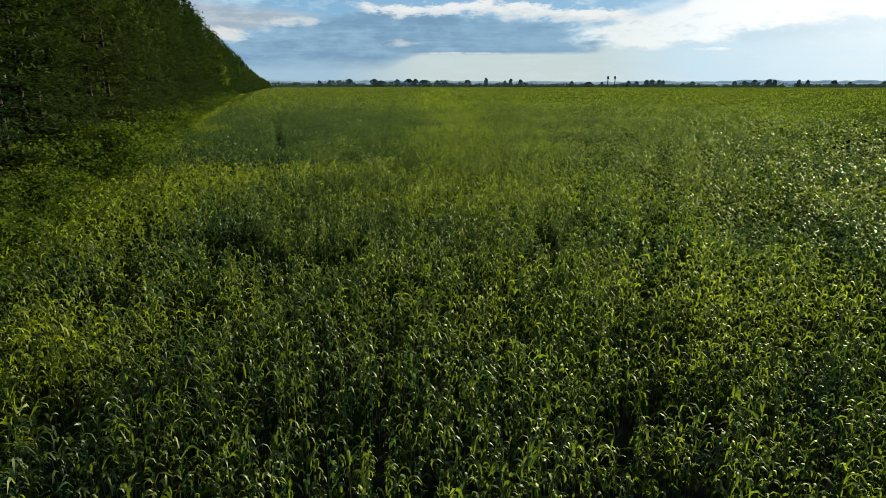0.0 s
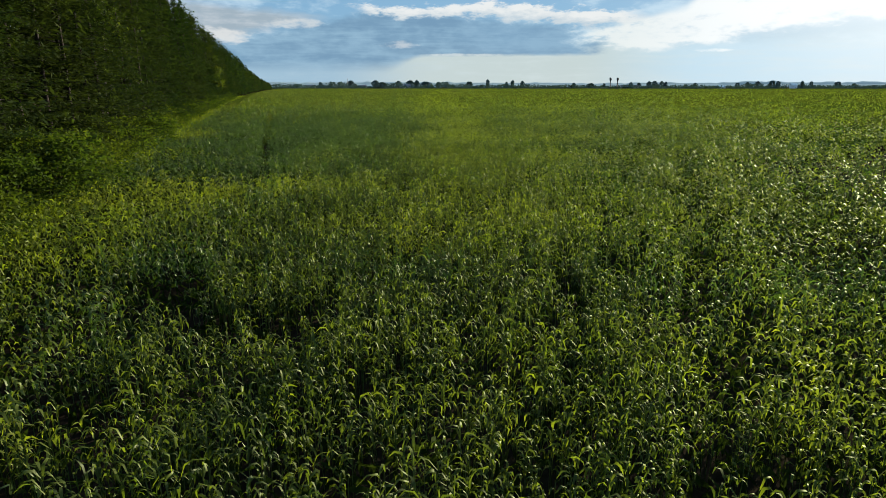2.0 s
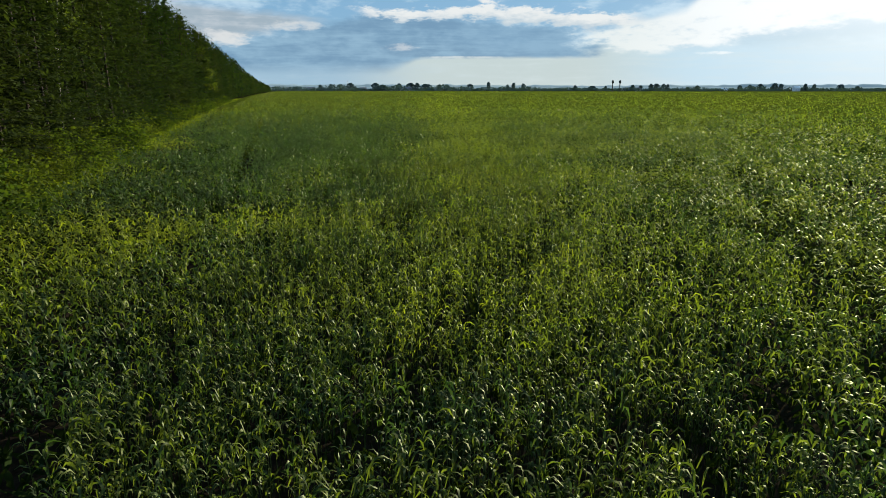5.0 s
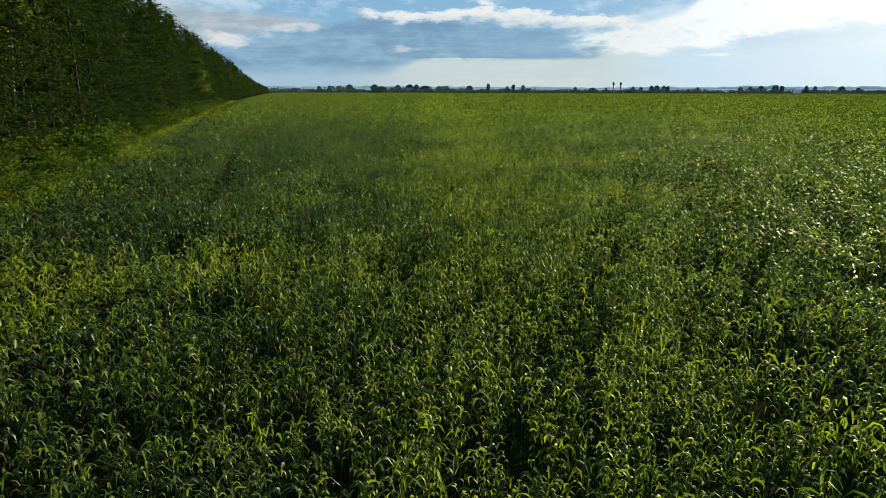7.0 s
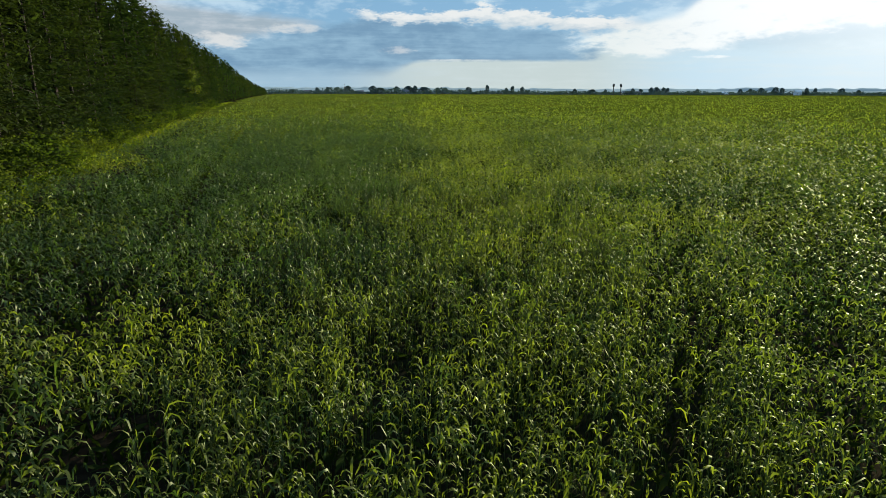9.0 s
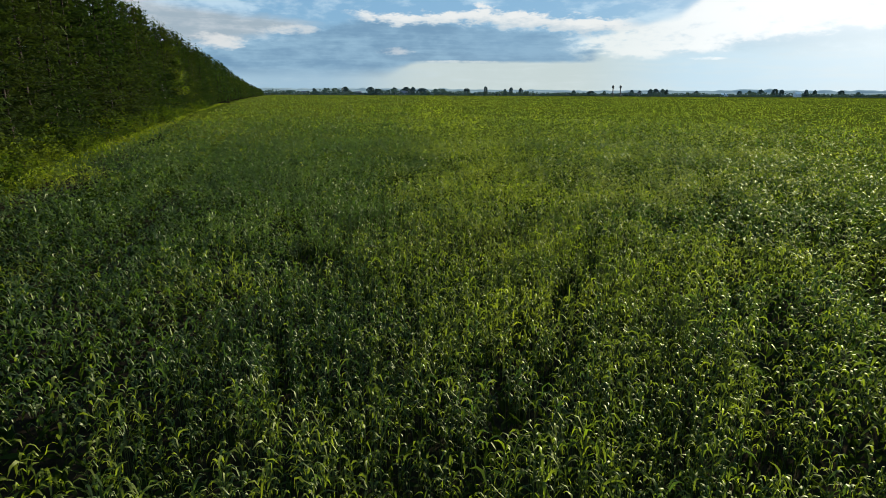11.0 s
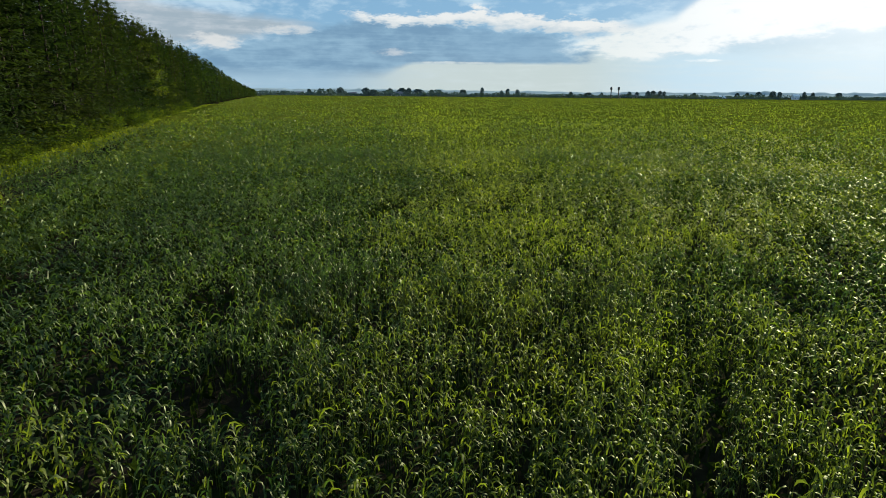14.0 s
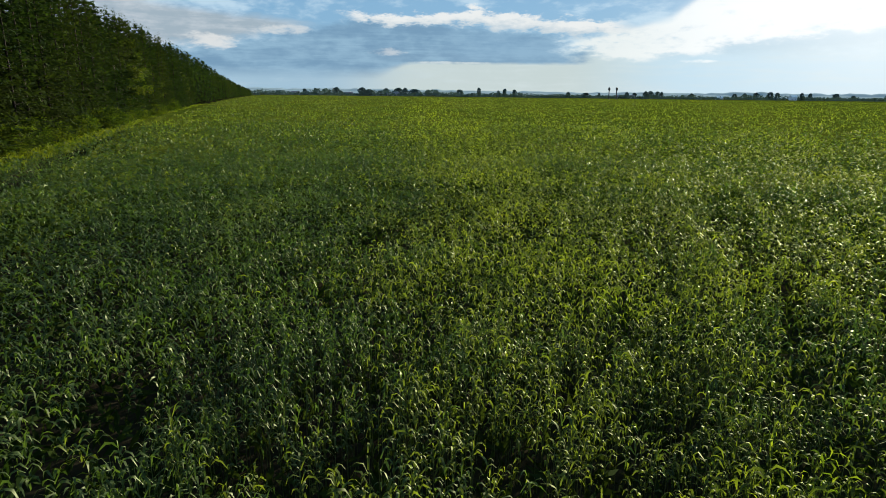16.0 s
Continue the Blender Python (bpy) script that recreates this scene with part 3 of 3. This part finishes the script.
def pine_parts(seed, tall, low, spread, dense, leaf):
    """Trunk with limbs, and crown, of one pine."""
    global rng
    rng = np.random.default_rng(seed)
    bend = rng.normal(0, 0.15, 2)
    hs = np.linspace(0, tall * 0.97, 9)
    axis = np.stack([bend[0] * np.sin(hs / tall * 2.5), bend[1] * np.sin(hs / tall * 3.1), hs], 1)
    bars = [tube(axis, np.interp(hs, [0, 1, tall], [0.24, 0.19, 0.03]), 7)]
    centres = []
    h = low
    while h < tall - 0.3:
        f = (h - low) / (tall - low)
        reach = spread * (1 - f) ** 0.48 * min(1.0, 0.74 + f * 2.0) + 0.22
        for k in range(rng.integers(5, 7)):
            a = rng.uniform(0, 6.28)
            ln = reach * rng.uniform(0.55, 1.2)
            up = rng.uniform(-0.05, 0.35) + 0.35 * f
            s = np.linspace(0, 1, 4)
            base = np.array([np.interp(h, hs, axis[:, 0]), np.interp(h, hs, axis[:, 1]), h])
            line = base + np.stack([np.cos(a) * ln * s, np.sin(a) * ln * s, ln * (up * s - 0.22 * s * s + 0.12 * s ** 3)], 1)
            if k < 2:
                bars.append(tube(line[[0, 3]], [0.045 * (1 - f * 0.6), 0.012], 3))
            m = max(4, int(dense * ln))
            at = rng.uniform(0.12, 1.08, m) ** 0.75
            p = base + (line[-1] - base) * at[:, None] + rng.normal(0, 1, (m, 3)) * np.array([0.27, 0.27, 0.085]) * (0.5 + 0.22 * ln)
            centres.append(p)
        h += rng.uniform(0.78, 1.18)
    tip = np.array([axis[-1, 0], axis[-1, 1], tall]) + rng.normal(0, 1, (int(dense * 2), 3)) * [0.2, 0.2, 0.5]
    c = np.concatenate(centres + [tip])
    inner = core_points(low, tall, spread, int(dense * 34))
    inner[:, :2] += np.stack([np.interp(inner[:, 2], hs, axis[:, 0]), np.interp(inner[:, 2], hs, axis[:, 1])], 1)
    crown = join_arrays([kites(c, 1.1 * leaf * rng.uniform(0.6, 1.4, len(c)), 0.72, 0.34), kites(inner, leaf * 2.0 * rng.uniform(0.6, 1.4, len(inner)), 0.6, 0.32)])
    return mesh_from("pine_trunk", *join_arrays(bars), BARK, smooth=True), mesh_from("pine_crown", *crown, PINE)


def leafy_parts(seed, tall, low, spread, count, leaf, leaf_mat, bark, stems=1):
    """Trunk or stems with limbs, and a crown of leaf clumps with gaps, of a broadleaved tree or shrub."""
    global rng
    rng = np.random.default_rng(seed)
    bars, clumps = [], []
    for s in range(stems):
        lean = rng.normal(0, 0.10 if stems == 1 else 0.35, 2) * tall * 0.5
        hs = np.linspace(0, tall * 0.9, 6)
        axis = np.stack([lean[0] * (hs / tall) ** 1.5, lean[1] * (hs / tall) ** 1.5, hs], 1)
        r0 = tall * 0.011 / math.sqrt(stems) + 0.012
        bars.append(tube(axis, np.linspace(r0, r0 * 0.2, 6), 6))
        for k in range(max(4, int(14 / stems))):
            f = rng.uniform(0, 1)
            h = low + (tall * 0.88 - low) * f
            base = np.array([np.interp(h, hs, axis[:, 0]), np.interp(h, hs, axis[:, 1]), h])
            a, ln = rng.uniform(0, 6.28), spread * math.sin(math.pi * (0.18 + 0.74 * f)) * rng.uniform(0.5, 1.1)
            end = base + np.array([math.cos(a) * ln, math.sin(a) * ln, ln * rng.uniform(0.2, 0.8)])
            bars.append(tube(np.linspace(base, end, 3), [r0 * 0.35, r0 * 0.25, r0 * 0.1], 3))
            clumps += [(base + (end - base) * g, spread * rng.uniform(0.22, 0.42)) for g in (0.6, 1.0)]
        clumps.append((axis[-1], spread * 0.3))
    each = max(6, count // len(clumps))
    c = np.concatenate([p + rng.normal(0, 0.5, (each, 3)) * [r, r, r * 0.8] for p, r in clumps])
    c = c[c[:, 2] > 0.1]
    return mesh_from("leafy_trunk", *join_arrays(bars), bark, smooth=True), mesh_from("leafy_crown", *kites(c, leaf * rng.uniform(0.6, 1.4, len(c)), 0.25, 0.6), leaf_mat)


def tree(name, parts, label, category, group="", names=("trunk", "crown")):
    ob = tagged(new(name), label, category, group)
    part(names[0], parts[0], ob), part(names[1], parts[1], ob)
    return ob


PLACED = []


def stand(master, x, y, size=1.0, girth=1.0):
    """The master itself at first, then copies of it."""
    m = pose(x, y, -0.03, 0, 0, math.degrees(place_rng.uniform(0, 6.28)))
    if master in PLACED:
        ob = copy_thing(master, m)
    else:
        PLACED.append(master)
        ob = master
        ob.matrix_basis = m
    ob.scale = (size * girth, size * girth, size)
    return ob


place_rng = np.random.default_rng(11)
FRONT_PINES = [tree("pine_tree", pine_parts(80 + i, 22.5, lo, 3.4, 62.0, 0.23), "tall dark green pine at the edge of the wood", "tree", "trees of the wood's edge") for i, lo in enumerate((1.0, 2.2, 0.7))]
NEAR_PINES = [tree("pine_tree", pine_parts(100 + i, 22.5, lo, 3.4, 32.0, 0.31), "tall dark green pine at the edge of the wood", "tree", "trees of the wood's edge") for i, lo in enumerate((0.9, 2.0, 0.7, 1.3))]
MID_PINES = [tree("pine_tree", pine_parts(110 + i, 22.5, 0.8, 3.4, 12.0, 0.48), "tall dark green pine at the edge of the wood", "tree", "trees of the wood's edge") for i in range(4)]
FAR_PINES = [tree("pine_tree", pine_parts(120 + i, 22.5, 0.9, 3.2, 4.0, 0.80), "tall dark green pine in the wood", "tree", "trees of the wood") for i in range(4)]
BIRCHES = [tree("birch_tree", leafy_parts(140 + i, 17.0, 1.6, 2.6, 5200, 0.34, BIRCH, PALE_BARK), "slender birch with lighter green leaves among the pines", "tree", "birches of the wood's edge") for i in range(2)]
TALL_BIRCHES = [tree("birch_tree", leafy_parts(150 + i, 18.0, 9.0, 2.0, 2200, 0.30, BIRCH, PALE_BARK), "tall birch with a bare pale trunk among the pines", "tree", "birches of the wood's edge") for i in range(2)]
FAR_SHRUBS = [tree("shrub", leafy_parts(170 + i, 3.6, 0.3, 1.9, 1300, 0.21, SHRUB, BARK, 3), "leafy green shrub at the foot of the wood", "shrub", "shrubs along the wood", ("woody_frame", "foliage")) for i in range(3)]
SHRUBS = [tree("shrub", leafy_parts(160 + i, 3.6, 0.3, 1.9, 3000, 0.145, SHRUB, BARK, 4), "leafy green shrub at the foot of the wood", "shrub", "shrubs along the wood", ("woody_frame", "foliage")) for i in range(3)]


def along(y):
    """Unit way into the wood, square to its edge."""
    s = -0.317 + 0.00011 * y
    k = math.hypot(1, s)
    return -1 / k, s / k


def build_wood():
    y = -16.0
    i = 0
    while y < 330:
        for row, back in enumerate((2.9, 6.4)):
            if row and y > 210:
                continue
            yy = y + place_rng.uniform(-1.2, 1.2) + row * 1.7
            dx, dy = along(yy)
            b = back + place_rng.uniform(-1.1, 1.1)
            px, py = edge_x(yy) + dx * b, yy + dy * b
            size = place_rng.uniform(0.96, 1.08)
            if row == 0 and y > 150 and place_rng.uniform() < 0.03:
                stand(BIRCHES[i % 2], px, py, size)
            elif 15 < y < 50 and row == 0:
                stand(FRONT_PINES[place_rng.integers(3)], px, py, size, place_rng.uniform(0.95, 1.2))
            elif 15 < y < 105 and row == 0:
                stand(NEAR_PINES[place_rng.integers(4)], px, py, size, place_rng.uniform(0.9, 1.15))
            elif row == 0:
                stand(MID_PINES[place_rng.integers(4)], px, py, size, place_rng.uniform(0.9, 1.2))
            else:
                stand(FAR_PINES[place_rng.integers(4)], px, py, size, place_rng.uniform(0.9, 1.2))
            i += 1
        y += 2.6 + max(y, 0) * 0.005
    for k, yy in enumerate((188, 194, 200)):       # a paler clump of birches in the dark edge
        dx, dy = along(yy)
        stand(BIRCHES[k % 2], edge_x(yy) + dx * 2.4, yy + dy * 2.4, place_rng.uniform(1.05, 1.2), 1.3)
    for k, yy in enumerate((29.0, 33.5, 38.0, 70.0, 75.0)):   # pale trunks glimpsed between the pines
        dx, dy = along(yy)
        stand(TALL_BIRCHES[k % 2], edge_x(yy) + dx * 3.4, yy + dy * 3.4, place_rng.uniform(0.95, 1.1))
    y = -14.0
    while y < 260:
        for k in range(3 if 8 < y < 100 else 2):
            dx, dy = along(y)
            b = place_rng.uniform(-0.3, 1.3) + k * 1.0
            yy = y + place_rng.uniform(-1, 1)
            stand((SHRUBS if 11 < y < 66 else FAR_SHRUBS)[place_rng.integers(3)], edge_x(yy) + dx * b, yy + dy * b, place_rng.uniform(0.65, 1.35), place_rng.uniform(0.95, 1.45))
        y += 2.3 + max(y, 0) * 0.013


build_wood()
for spare in FRONT_PINES + NEAR_PINES + MID_PINES + FAR_PINES + BIRCHES + TALL_BIRCHES + SHRUBS + FAR_SHRUBS:
    if spare not in PLACED:                            # a kind that found no place in the rows
        for ob in (*spare.children, spare):
            bpy.data.objects.remove(ob)


def build_deep_wood():
    """The wood's inside and its far end: many crowns as one."""
    global rng
    rng = np.random.default_rng(55)
    bits, bars = [], []
    spots = [(yy, b) for yy in np.arange(-16, 330, 3.8) for b in (11.8, 16.5, 21.0)]
    spots += [(yy, b) for yy in np.arange(212, 330, 4.0) for b in (7.5, 12.0)]
    spots += [(yy, b) for yy in np.arange(332, 905, 4.5) for b in (3.0, 8.0, 13.0)]
    for yy, b in spots:
        yy += rng.uniform(-1.5, 1.5)
        b += rng.uniform(-1.5, 1.5)
        dx, dy = along(yy)
        cx, cy, H = edge_x(yy) + dx * b, yy + dy * b, 23.2 * rng.uniform(0.93, 1.06) * np.interp(yy, [370, 905], [1.0, 0.38])
        m = 150
        f = rng.uniform(0, 1, m) ** 0.8
        rad = (3.2 * (1 - f) ** 0.6 + 0.2) * np.sqrt(rng.uniform(0.1, 1, m))
        a = rng.uniform(0, 6.28, m)
        bits.append(np.stack([cx + rad * np.cos(a), cy + rad * np.sin(a), 1.5 + f * (H - 1.5)], 1))
        bars.append(tube([(cx, cy, 0), (cx, cy, H * 0.5), (cx, cy, H * 0.95)], [0.2, 0.14, 0.03], 3))
    c = np.concatenate(bits)
    wood = tagged(new("deep_wood"), "dark pine wood stretching away along the field", "wood", kind="stuff")
    part("crowns", mesh_from("deep_crowns", *kites(c, 1.42 * rng.uniform(0.6, 1.3, len(c)), 0.6, 0.5), PINE), wood)
    part("trunks", mesh_from("deep_trunks", *join_arrays(bars), BARK), wood)


build_deep_wood()


# ---- the village and the far distance ----


def far_parts(seed):
    """A round-headed tree seen from a kilometre off: trunk and an uneven, leafy crown, haze in its leaf colour."""
    global rng
    rng = np.random.default_rng(seed)
    n = 620
    f = rng.uniform(0, 1, n) ** 0.8
    a = rng.uniform(0, 6.28, n)
    lobe = 1 + 0.28 * np.sin(2 * a + 5 * f + seed) + 0.2 * np.sin(3 * a - 9 * f)
    r = 3.7 * np.sqrt(np.clip(1 - (2 * f - 0.8) ** 2 / 1.5, 0.03, 1)) * lobe * rng.uniform(0.2, 1, n) ** 0.4
    c = np.stack([r * np.cos(a), r * np.sin(a), 0.7 + 9.2 * f], 1)
    trunk = tube([(0, 0, 0), (0.1, 0, 4), (0, 0.1, 8.5)], [0.3, 0.22, 0.06], 6)
    return mesh_from("far_trunk", *trunk, BARK), mesh_from("far_crown", *kites(c, 1.25 * rng.uniform(0.6, 1.4, n), 0.2, 0.7), HAZED_LEAF)


FAR_TREES = [tree("far_tree", far_parts(180 + i), "dark leafy tree on the far side of the field", "tree", "trees beyond the field") for i in range(3)]
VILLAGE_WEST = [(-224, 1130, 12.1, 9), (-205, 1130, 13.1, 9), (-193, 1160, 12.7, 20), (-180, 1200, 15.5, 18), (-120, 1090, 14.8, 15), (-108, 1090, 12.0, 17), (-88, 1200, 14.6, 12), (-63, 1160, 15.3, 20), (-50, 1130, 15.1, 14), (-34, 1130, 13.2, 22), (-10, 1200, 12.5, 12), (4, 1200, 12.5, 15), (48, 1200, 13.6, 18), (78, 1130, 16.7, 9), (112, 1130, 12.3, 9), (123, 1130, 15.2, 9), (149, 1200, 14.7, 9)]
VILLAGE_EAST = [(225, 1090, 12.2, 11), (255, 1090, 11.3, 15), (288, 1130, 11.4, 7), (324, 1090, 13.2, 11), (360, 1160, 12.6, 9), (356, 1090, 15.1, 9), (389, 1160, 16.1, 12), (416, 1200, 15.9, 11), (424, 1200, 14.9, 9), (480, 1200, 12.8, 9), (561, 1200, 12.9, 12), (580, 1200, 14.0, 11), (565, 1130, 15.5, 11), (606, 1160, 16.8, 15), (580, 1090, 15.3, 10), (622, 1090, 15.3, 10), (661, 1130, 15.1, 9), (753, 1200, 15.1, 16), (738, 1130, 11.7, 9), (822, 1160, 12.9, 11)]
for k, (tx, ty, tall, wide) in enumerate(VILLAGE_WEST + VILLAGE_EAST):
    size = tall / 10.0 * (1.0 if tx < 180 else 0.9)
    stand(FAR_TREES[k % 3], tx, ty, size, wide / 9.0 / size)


def build_far_brush():
    """Low hedges, gardens and scrub along the far side of the field, blued for haze."""
    global rng
    rng = np.random.default_rng(77)
    n = 12000
    x = rng.uniform(-330, 950, n)
    y = 1060 + rng.uniform(0, 90, n)
    y = np.where((np.abs(x - 600) < 16) | (np.abs(x - 487) < 9), y + 60, y)
    top = 4.0 + 8.0 * np.clip(field(x, y * 0.2, 60, 41), 0, 1) ** 1.5 * np.where(x < 180, 1.2, 0.75)
    c = np.stack([x, y, top * rng.uniform(0.15, 1, n)], 1)
    ob = new("far_scrub", mesh_from("far_scrub", *kites(c, 3.2 * rng.uniform(0.6, 1.4, n), 0.2, 0.7), HAZED_LEAF))
    tagged(ob, "low dark scrub and hedges along the far field edge", "scrub", kind="stuff")


build_far_brush()


def box(cx, cy, cz, sx, sy, sz):
    v = np.array([(x, y, z) for z in (-0.5, 0.5) for y in (-0.5, 0.5) for x in (-0.5, 0.5)]) * [sx, sy, sz] + [cx, cy, cz]
    return v, np.array([(0, 2, 3, 1), (4, 5, 7, 6), (0, 1, 5, 4), (2, 6, 7, 3), (0, 4, 6, 2), (1, 3, 7, 5)])


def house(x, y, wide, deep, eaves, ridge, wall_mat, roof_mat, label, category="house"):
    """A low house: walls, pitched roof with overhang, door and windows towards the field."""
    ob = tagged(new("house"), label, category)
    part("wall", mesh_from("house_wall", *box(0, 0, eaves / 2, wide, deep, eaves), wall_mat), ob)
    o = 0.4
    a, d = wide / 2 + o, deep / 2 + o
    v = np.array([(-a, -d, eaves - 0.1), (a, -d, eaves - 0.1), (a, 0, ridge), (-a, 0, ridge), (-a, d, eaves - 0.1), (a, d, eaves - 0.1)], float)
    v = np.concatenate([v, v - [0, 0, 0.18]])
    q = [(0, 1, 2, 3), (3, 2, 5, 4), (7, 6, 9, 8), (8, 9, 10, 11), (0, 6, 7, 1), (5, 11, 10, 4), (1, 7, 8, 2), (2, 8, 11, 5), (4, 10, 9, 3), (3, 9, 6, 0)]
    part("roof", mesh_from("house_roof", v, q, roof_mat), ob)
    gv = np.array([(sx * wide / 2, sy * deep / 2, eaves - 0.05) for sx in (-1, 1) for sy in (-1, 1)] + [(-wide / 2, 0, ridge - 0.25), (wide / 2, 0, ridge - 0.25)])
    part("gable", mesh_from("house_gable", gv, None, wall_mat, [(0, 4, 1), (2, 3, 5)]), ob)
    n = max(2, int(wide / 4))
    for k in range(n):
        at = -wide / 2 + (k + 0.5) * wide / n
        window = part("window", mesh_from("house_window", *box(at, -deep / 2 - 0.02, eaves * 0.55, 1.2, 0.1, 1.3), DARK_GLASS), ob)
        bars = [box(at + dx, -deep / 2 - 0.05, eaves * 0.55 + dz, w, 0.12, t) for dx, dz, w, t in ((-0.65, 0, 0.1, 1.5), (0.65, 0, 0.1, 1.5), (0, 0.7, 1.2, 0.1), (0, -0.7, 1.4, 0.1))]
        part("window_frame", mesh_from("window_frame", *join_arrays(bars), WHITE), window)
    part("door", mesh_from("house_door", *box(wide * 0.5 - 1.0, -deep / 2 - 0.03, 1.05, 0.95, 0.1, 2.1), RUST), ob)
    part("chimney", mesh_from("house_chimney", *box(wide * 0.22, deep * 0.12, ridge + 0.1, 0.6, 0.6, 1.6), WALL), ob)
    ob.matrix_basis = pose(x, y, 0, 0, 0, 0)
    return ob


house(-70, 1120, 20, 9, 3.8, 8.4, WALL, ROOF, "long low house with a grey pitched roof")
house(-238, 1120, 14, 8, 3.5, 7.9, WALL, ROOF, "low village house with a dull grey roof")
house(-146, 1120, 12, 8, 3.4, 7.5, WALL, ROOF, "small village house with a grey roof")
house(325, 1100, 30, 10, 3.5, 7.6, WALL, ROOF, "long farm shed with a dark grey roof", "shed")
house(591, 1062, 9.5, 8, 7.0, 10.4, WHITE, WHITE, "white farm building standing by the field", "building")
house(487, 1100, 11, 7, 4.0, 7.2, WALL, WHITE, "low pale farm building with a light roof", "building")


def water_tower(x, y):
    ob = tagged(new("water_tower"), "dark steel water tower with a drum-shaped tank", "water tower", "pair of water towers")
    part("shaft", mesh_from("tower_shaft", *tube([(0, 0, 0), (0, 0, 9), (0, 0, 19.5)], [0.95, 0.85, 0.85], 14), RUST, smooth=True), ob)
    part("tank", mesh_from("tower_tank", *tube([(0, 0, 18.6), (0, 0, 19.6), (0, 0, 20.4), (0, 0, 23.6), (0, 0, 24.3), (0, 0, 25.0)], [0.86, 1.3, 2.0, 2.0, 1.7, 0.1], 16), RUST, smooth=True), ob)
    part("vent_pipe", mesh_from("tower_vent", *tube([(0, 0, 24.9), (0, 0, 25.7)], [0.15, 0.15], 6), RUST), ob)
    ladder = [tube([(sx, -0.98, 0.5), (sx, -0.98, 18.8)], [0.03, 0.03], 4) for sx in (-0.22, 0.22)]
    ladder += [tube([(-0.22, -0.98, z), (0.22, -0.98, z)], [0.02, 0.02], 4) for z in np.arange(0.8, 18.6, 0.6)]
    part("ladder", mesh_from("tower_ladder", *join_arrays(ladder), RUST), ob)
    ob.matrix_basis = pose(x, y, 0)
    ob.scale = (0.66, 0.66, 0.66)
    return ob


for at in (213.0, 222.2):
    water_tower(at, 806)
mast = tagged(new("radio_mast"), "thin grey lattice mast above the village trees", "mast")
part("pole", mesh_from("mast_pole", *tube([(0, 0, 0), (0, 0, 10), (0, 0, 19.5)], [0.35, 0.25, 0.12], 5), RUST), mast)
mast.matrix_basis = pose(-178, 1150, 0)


def build_ridges():
    """Wooded rises on the skyline, kilometres off, with the haze put into their colour."""
    for k, (dist, lift) in enumerate(((2600, 10.0), (3800, 23.0))):
        a = np.linspace(-1.0, 1.1, 260)
        x, y = dist * np.sin(a), dist * np.cos(a)
        top = lift + lift * 0.5 * (field(x, y, 900, 61 + k) - 0.5) + lift * 0.10 * np.random.default_rng(k).normal(size=len(a))
        rows = [np.stack([x * s, y * s, top * t], 1) for s, t in ((1.0, -0.02), (1.02, 0.75), (1.05, 1.0), (1.2, -0.02))]
        n = len(a)
        i, j = np.arange(3)[:, None] * n, np.arange(n - 1)[None]
        q = np.stack([i + j, i + j + 1, i + n + j + 1, i + n + j], -1).reshape(-1, 4)
        ob = new("backdrop", mesh_from("ridge", np.concatenate(rows), q, HAZED_RIDGE, smooth=True))
        tagged(ob, "low wooded rise on the skyline, blue haze in its colour", "hills", kind="structure")


build_ridges()


# ---- maize plants of the block nearest the walk, each a thing ----
def build_own_plants():
    global rng
    rng = np.random.default_rng(91)
    masters = []
    for k in range(5):
        ob = tagged(new("maize_plant"), "green maize plant with long arching leaves in the field", "maize", "maize plants of the near rows")
        h = np.array([1.95 + 0.08 * k])
        part("stalk", mesh_from("stalk", *stalks(np.zeros(1), np.zeros(1), h), STALK), ob)
        leaf_mat = (MAIZE, DIM_MAIZE)[k % 2]
        v, q = maize_leaves(np.zeros(1), np.zeros(1), h, 10, 5)
        for j in range(10):
            part("leaf", mesh_from("leaf", v[j * 12:j * 12 + 12], q[:5], leaf_mat, smooth=True), ob)
        masters.append(ob)
    hs = heights(OWN_PLACES[:, 0], OWN_PLACES[:, 1])
    for k, ((px, py), h) in enumerate(zip(OWN_PLACES[:290], hs)):
        stand(masters[k % 5], px, py, float(h) / 2.1)


build_own_plants()
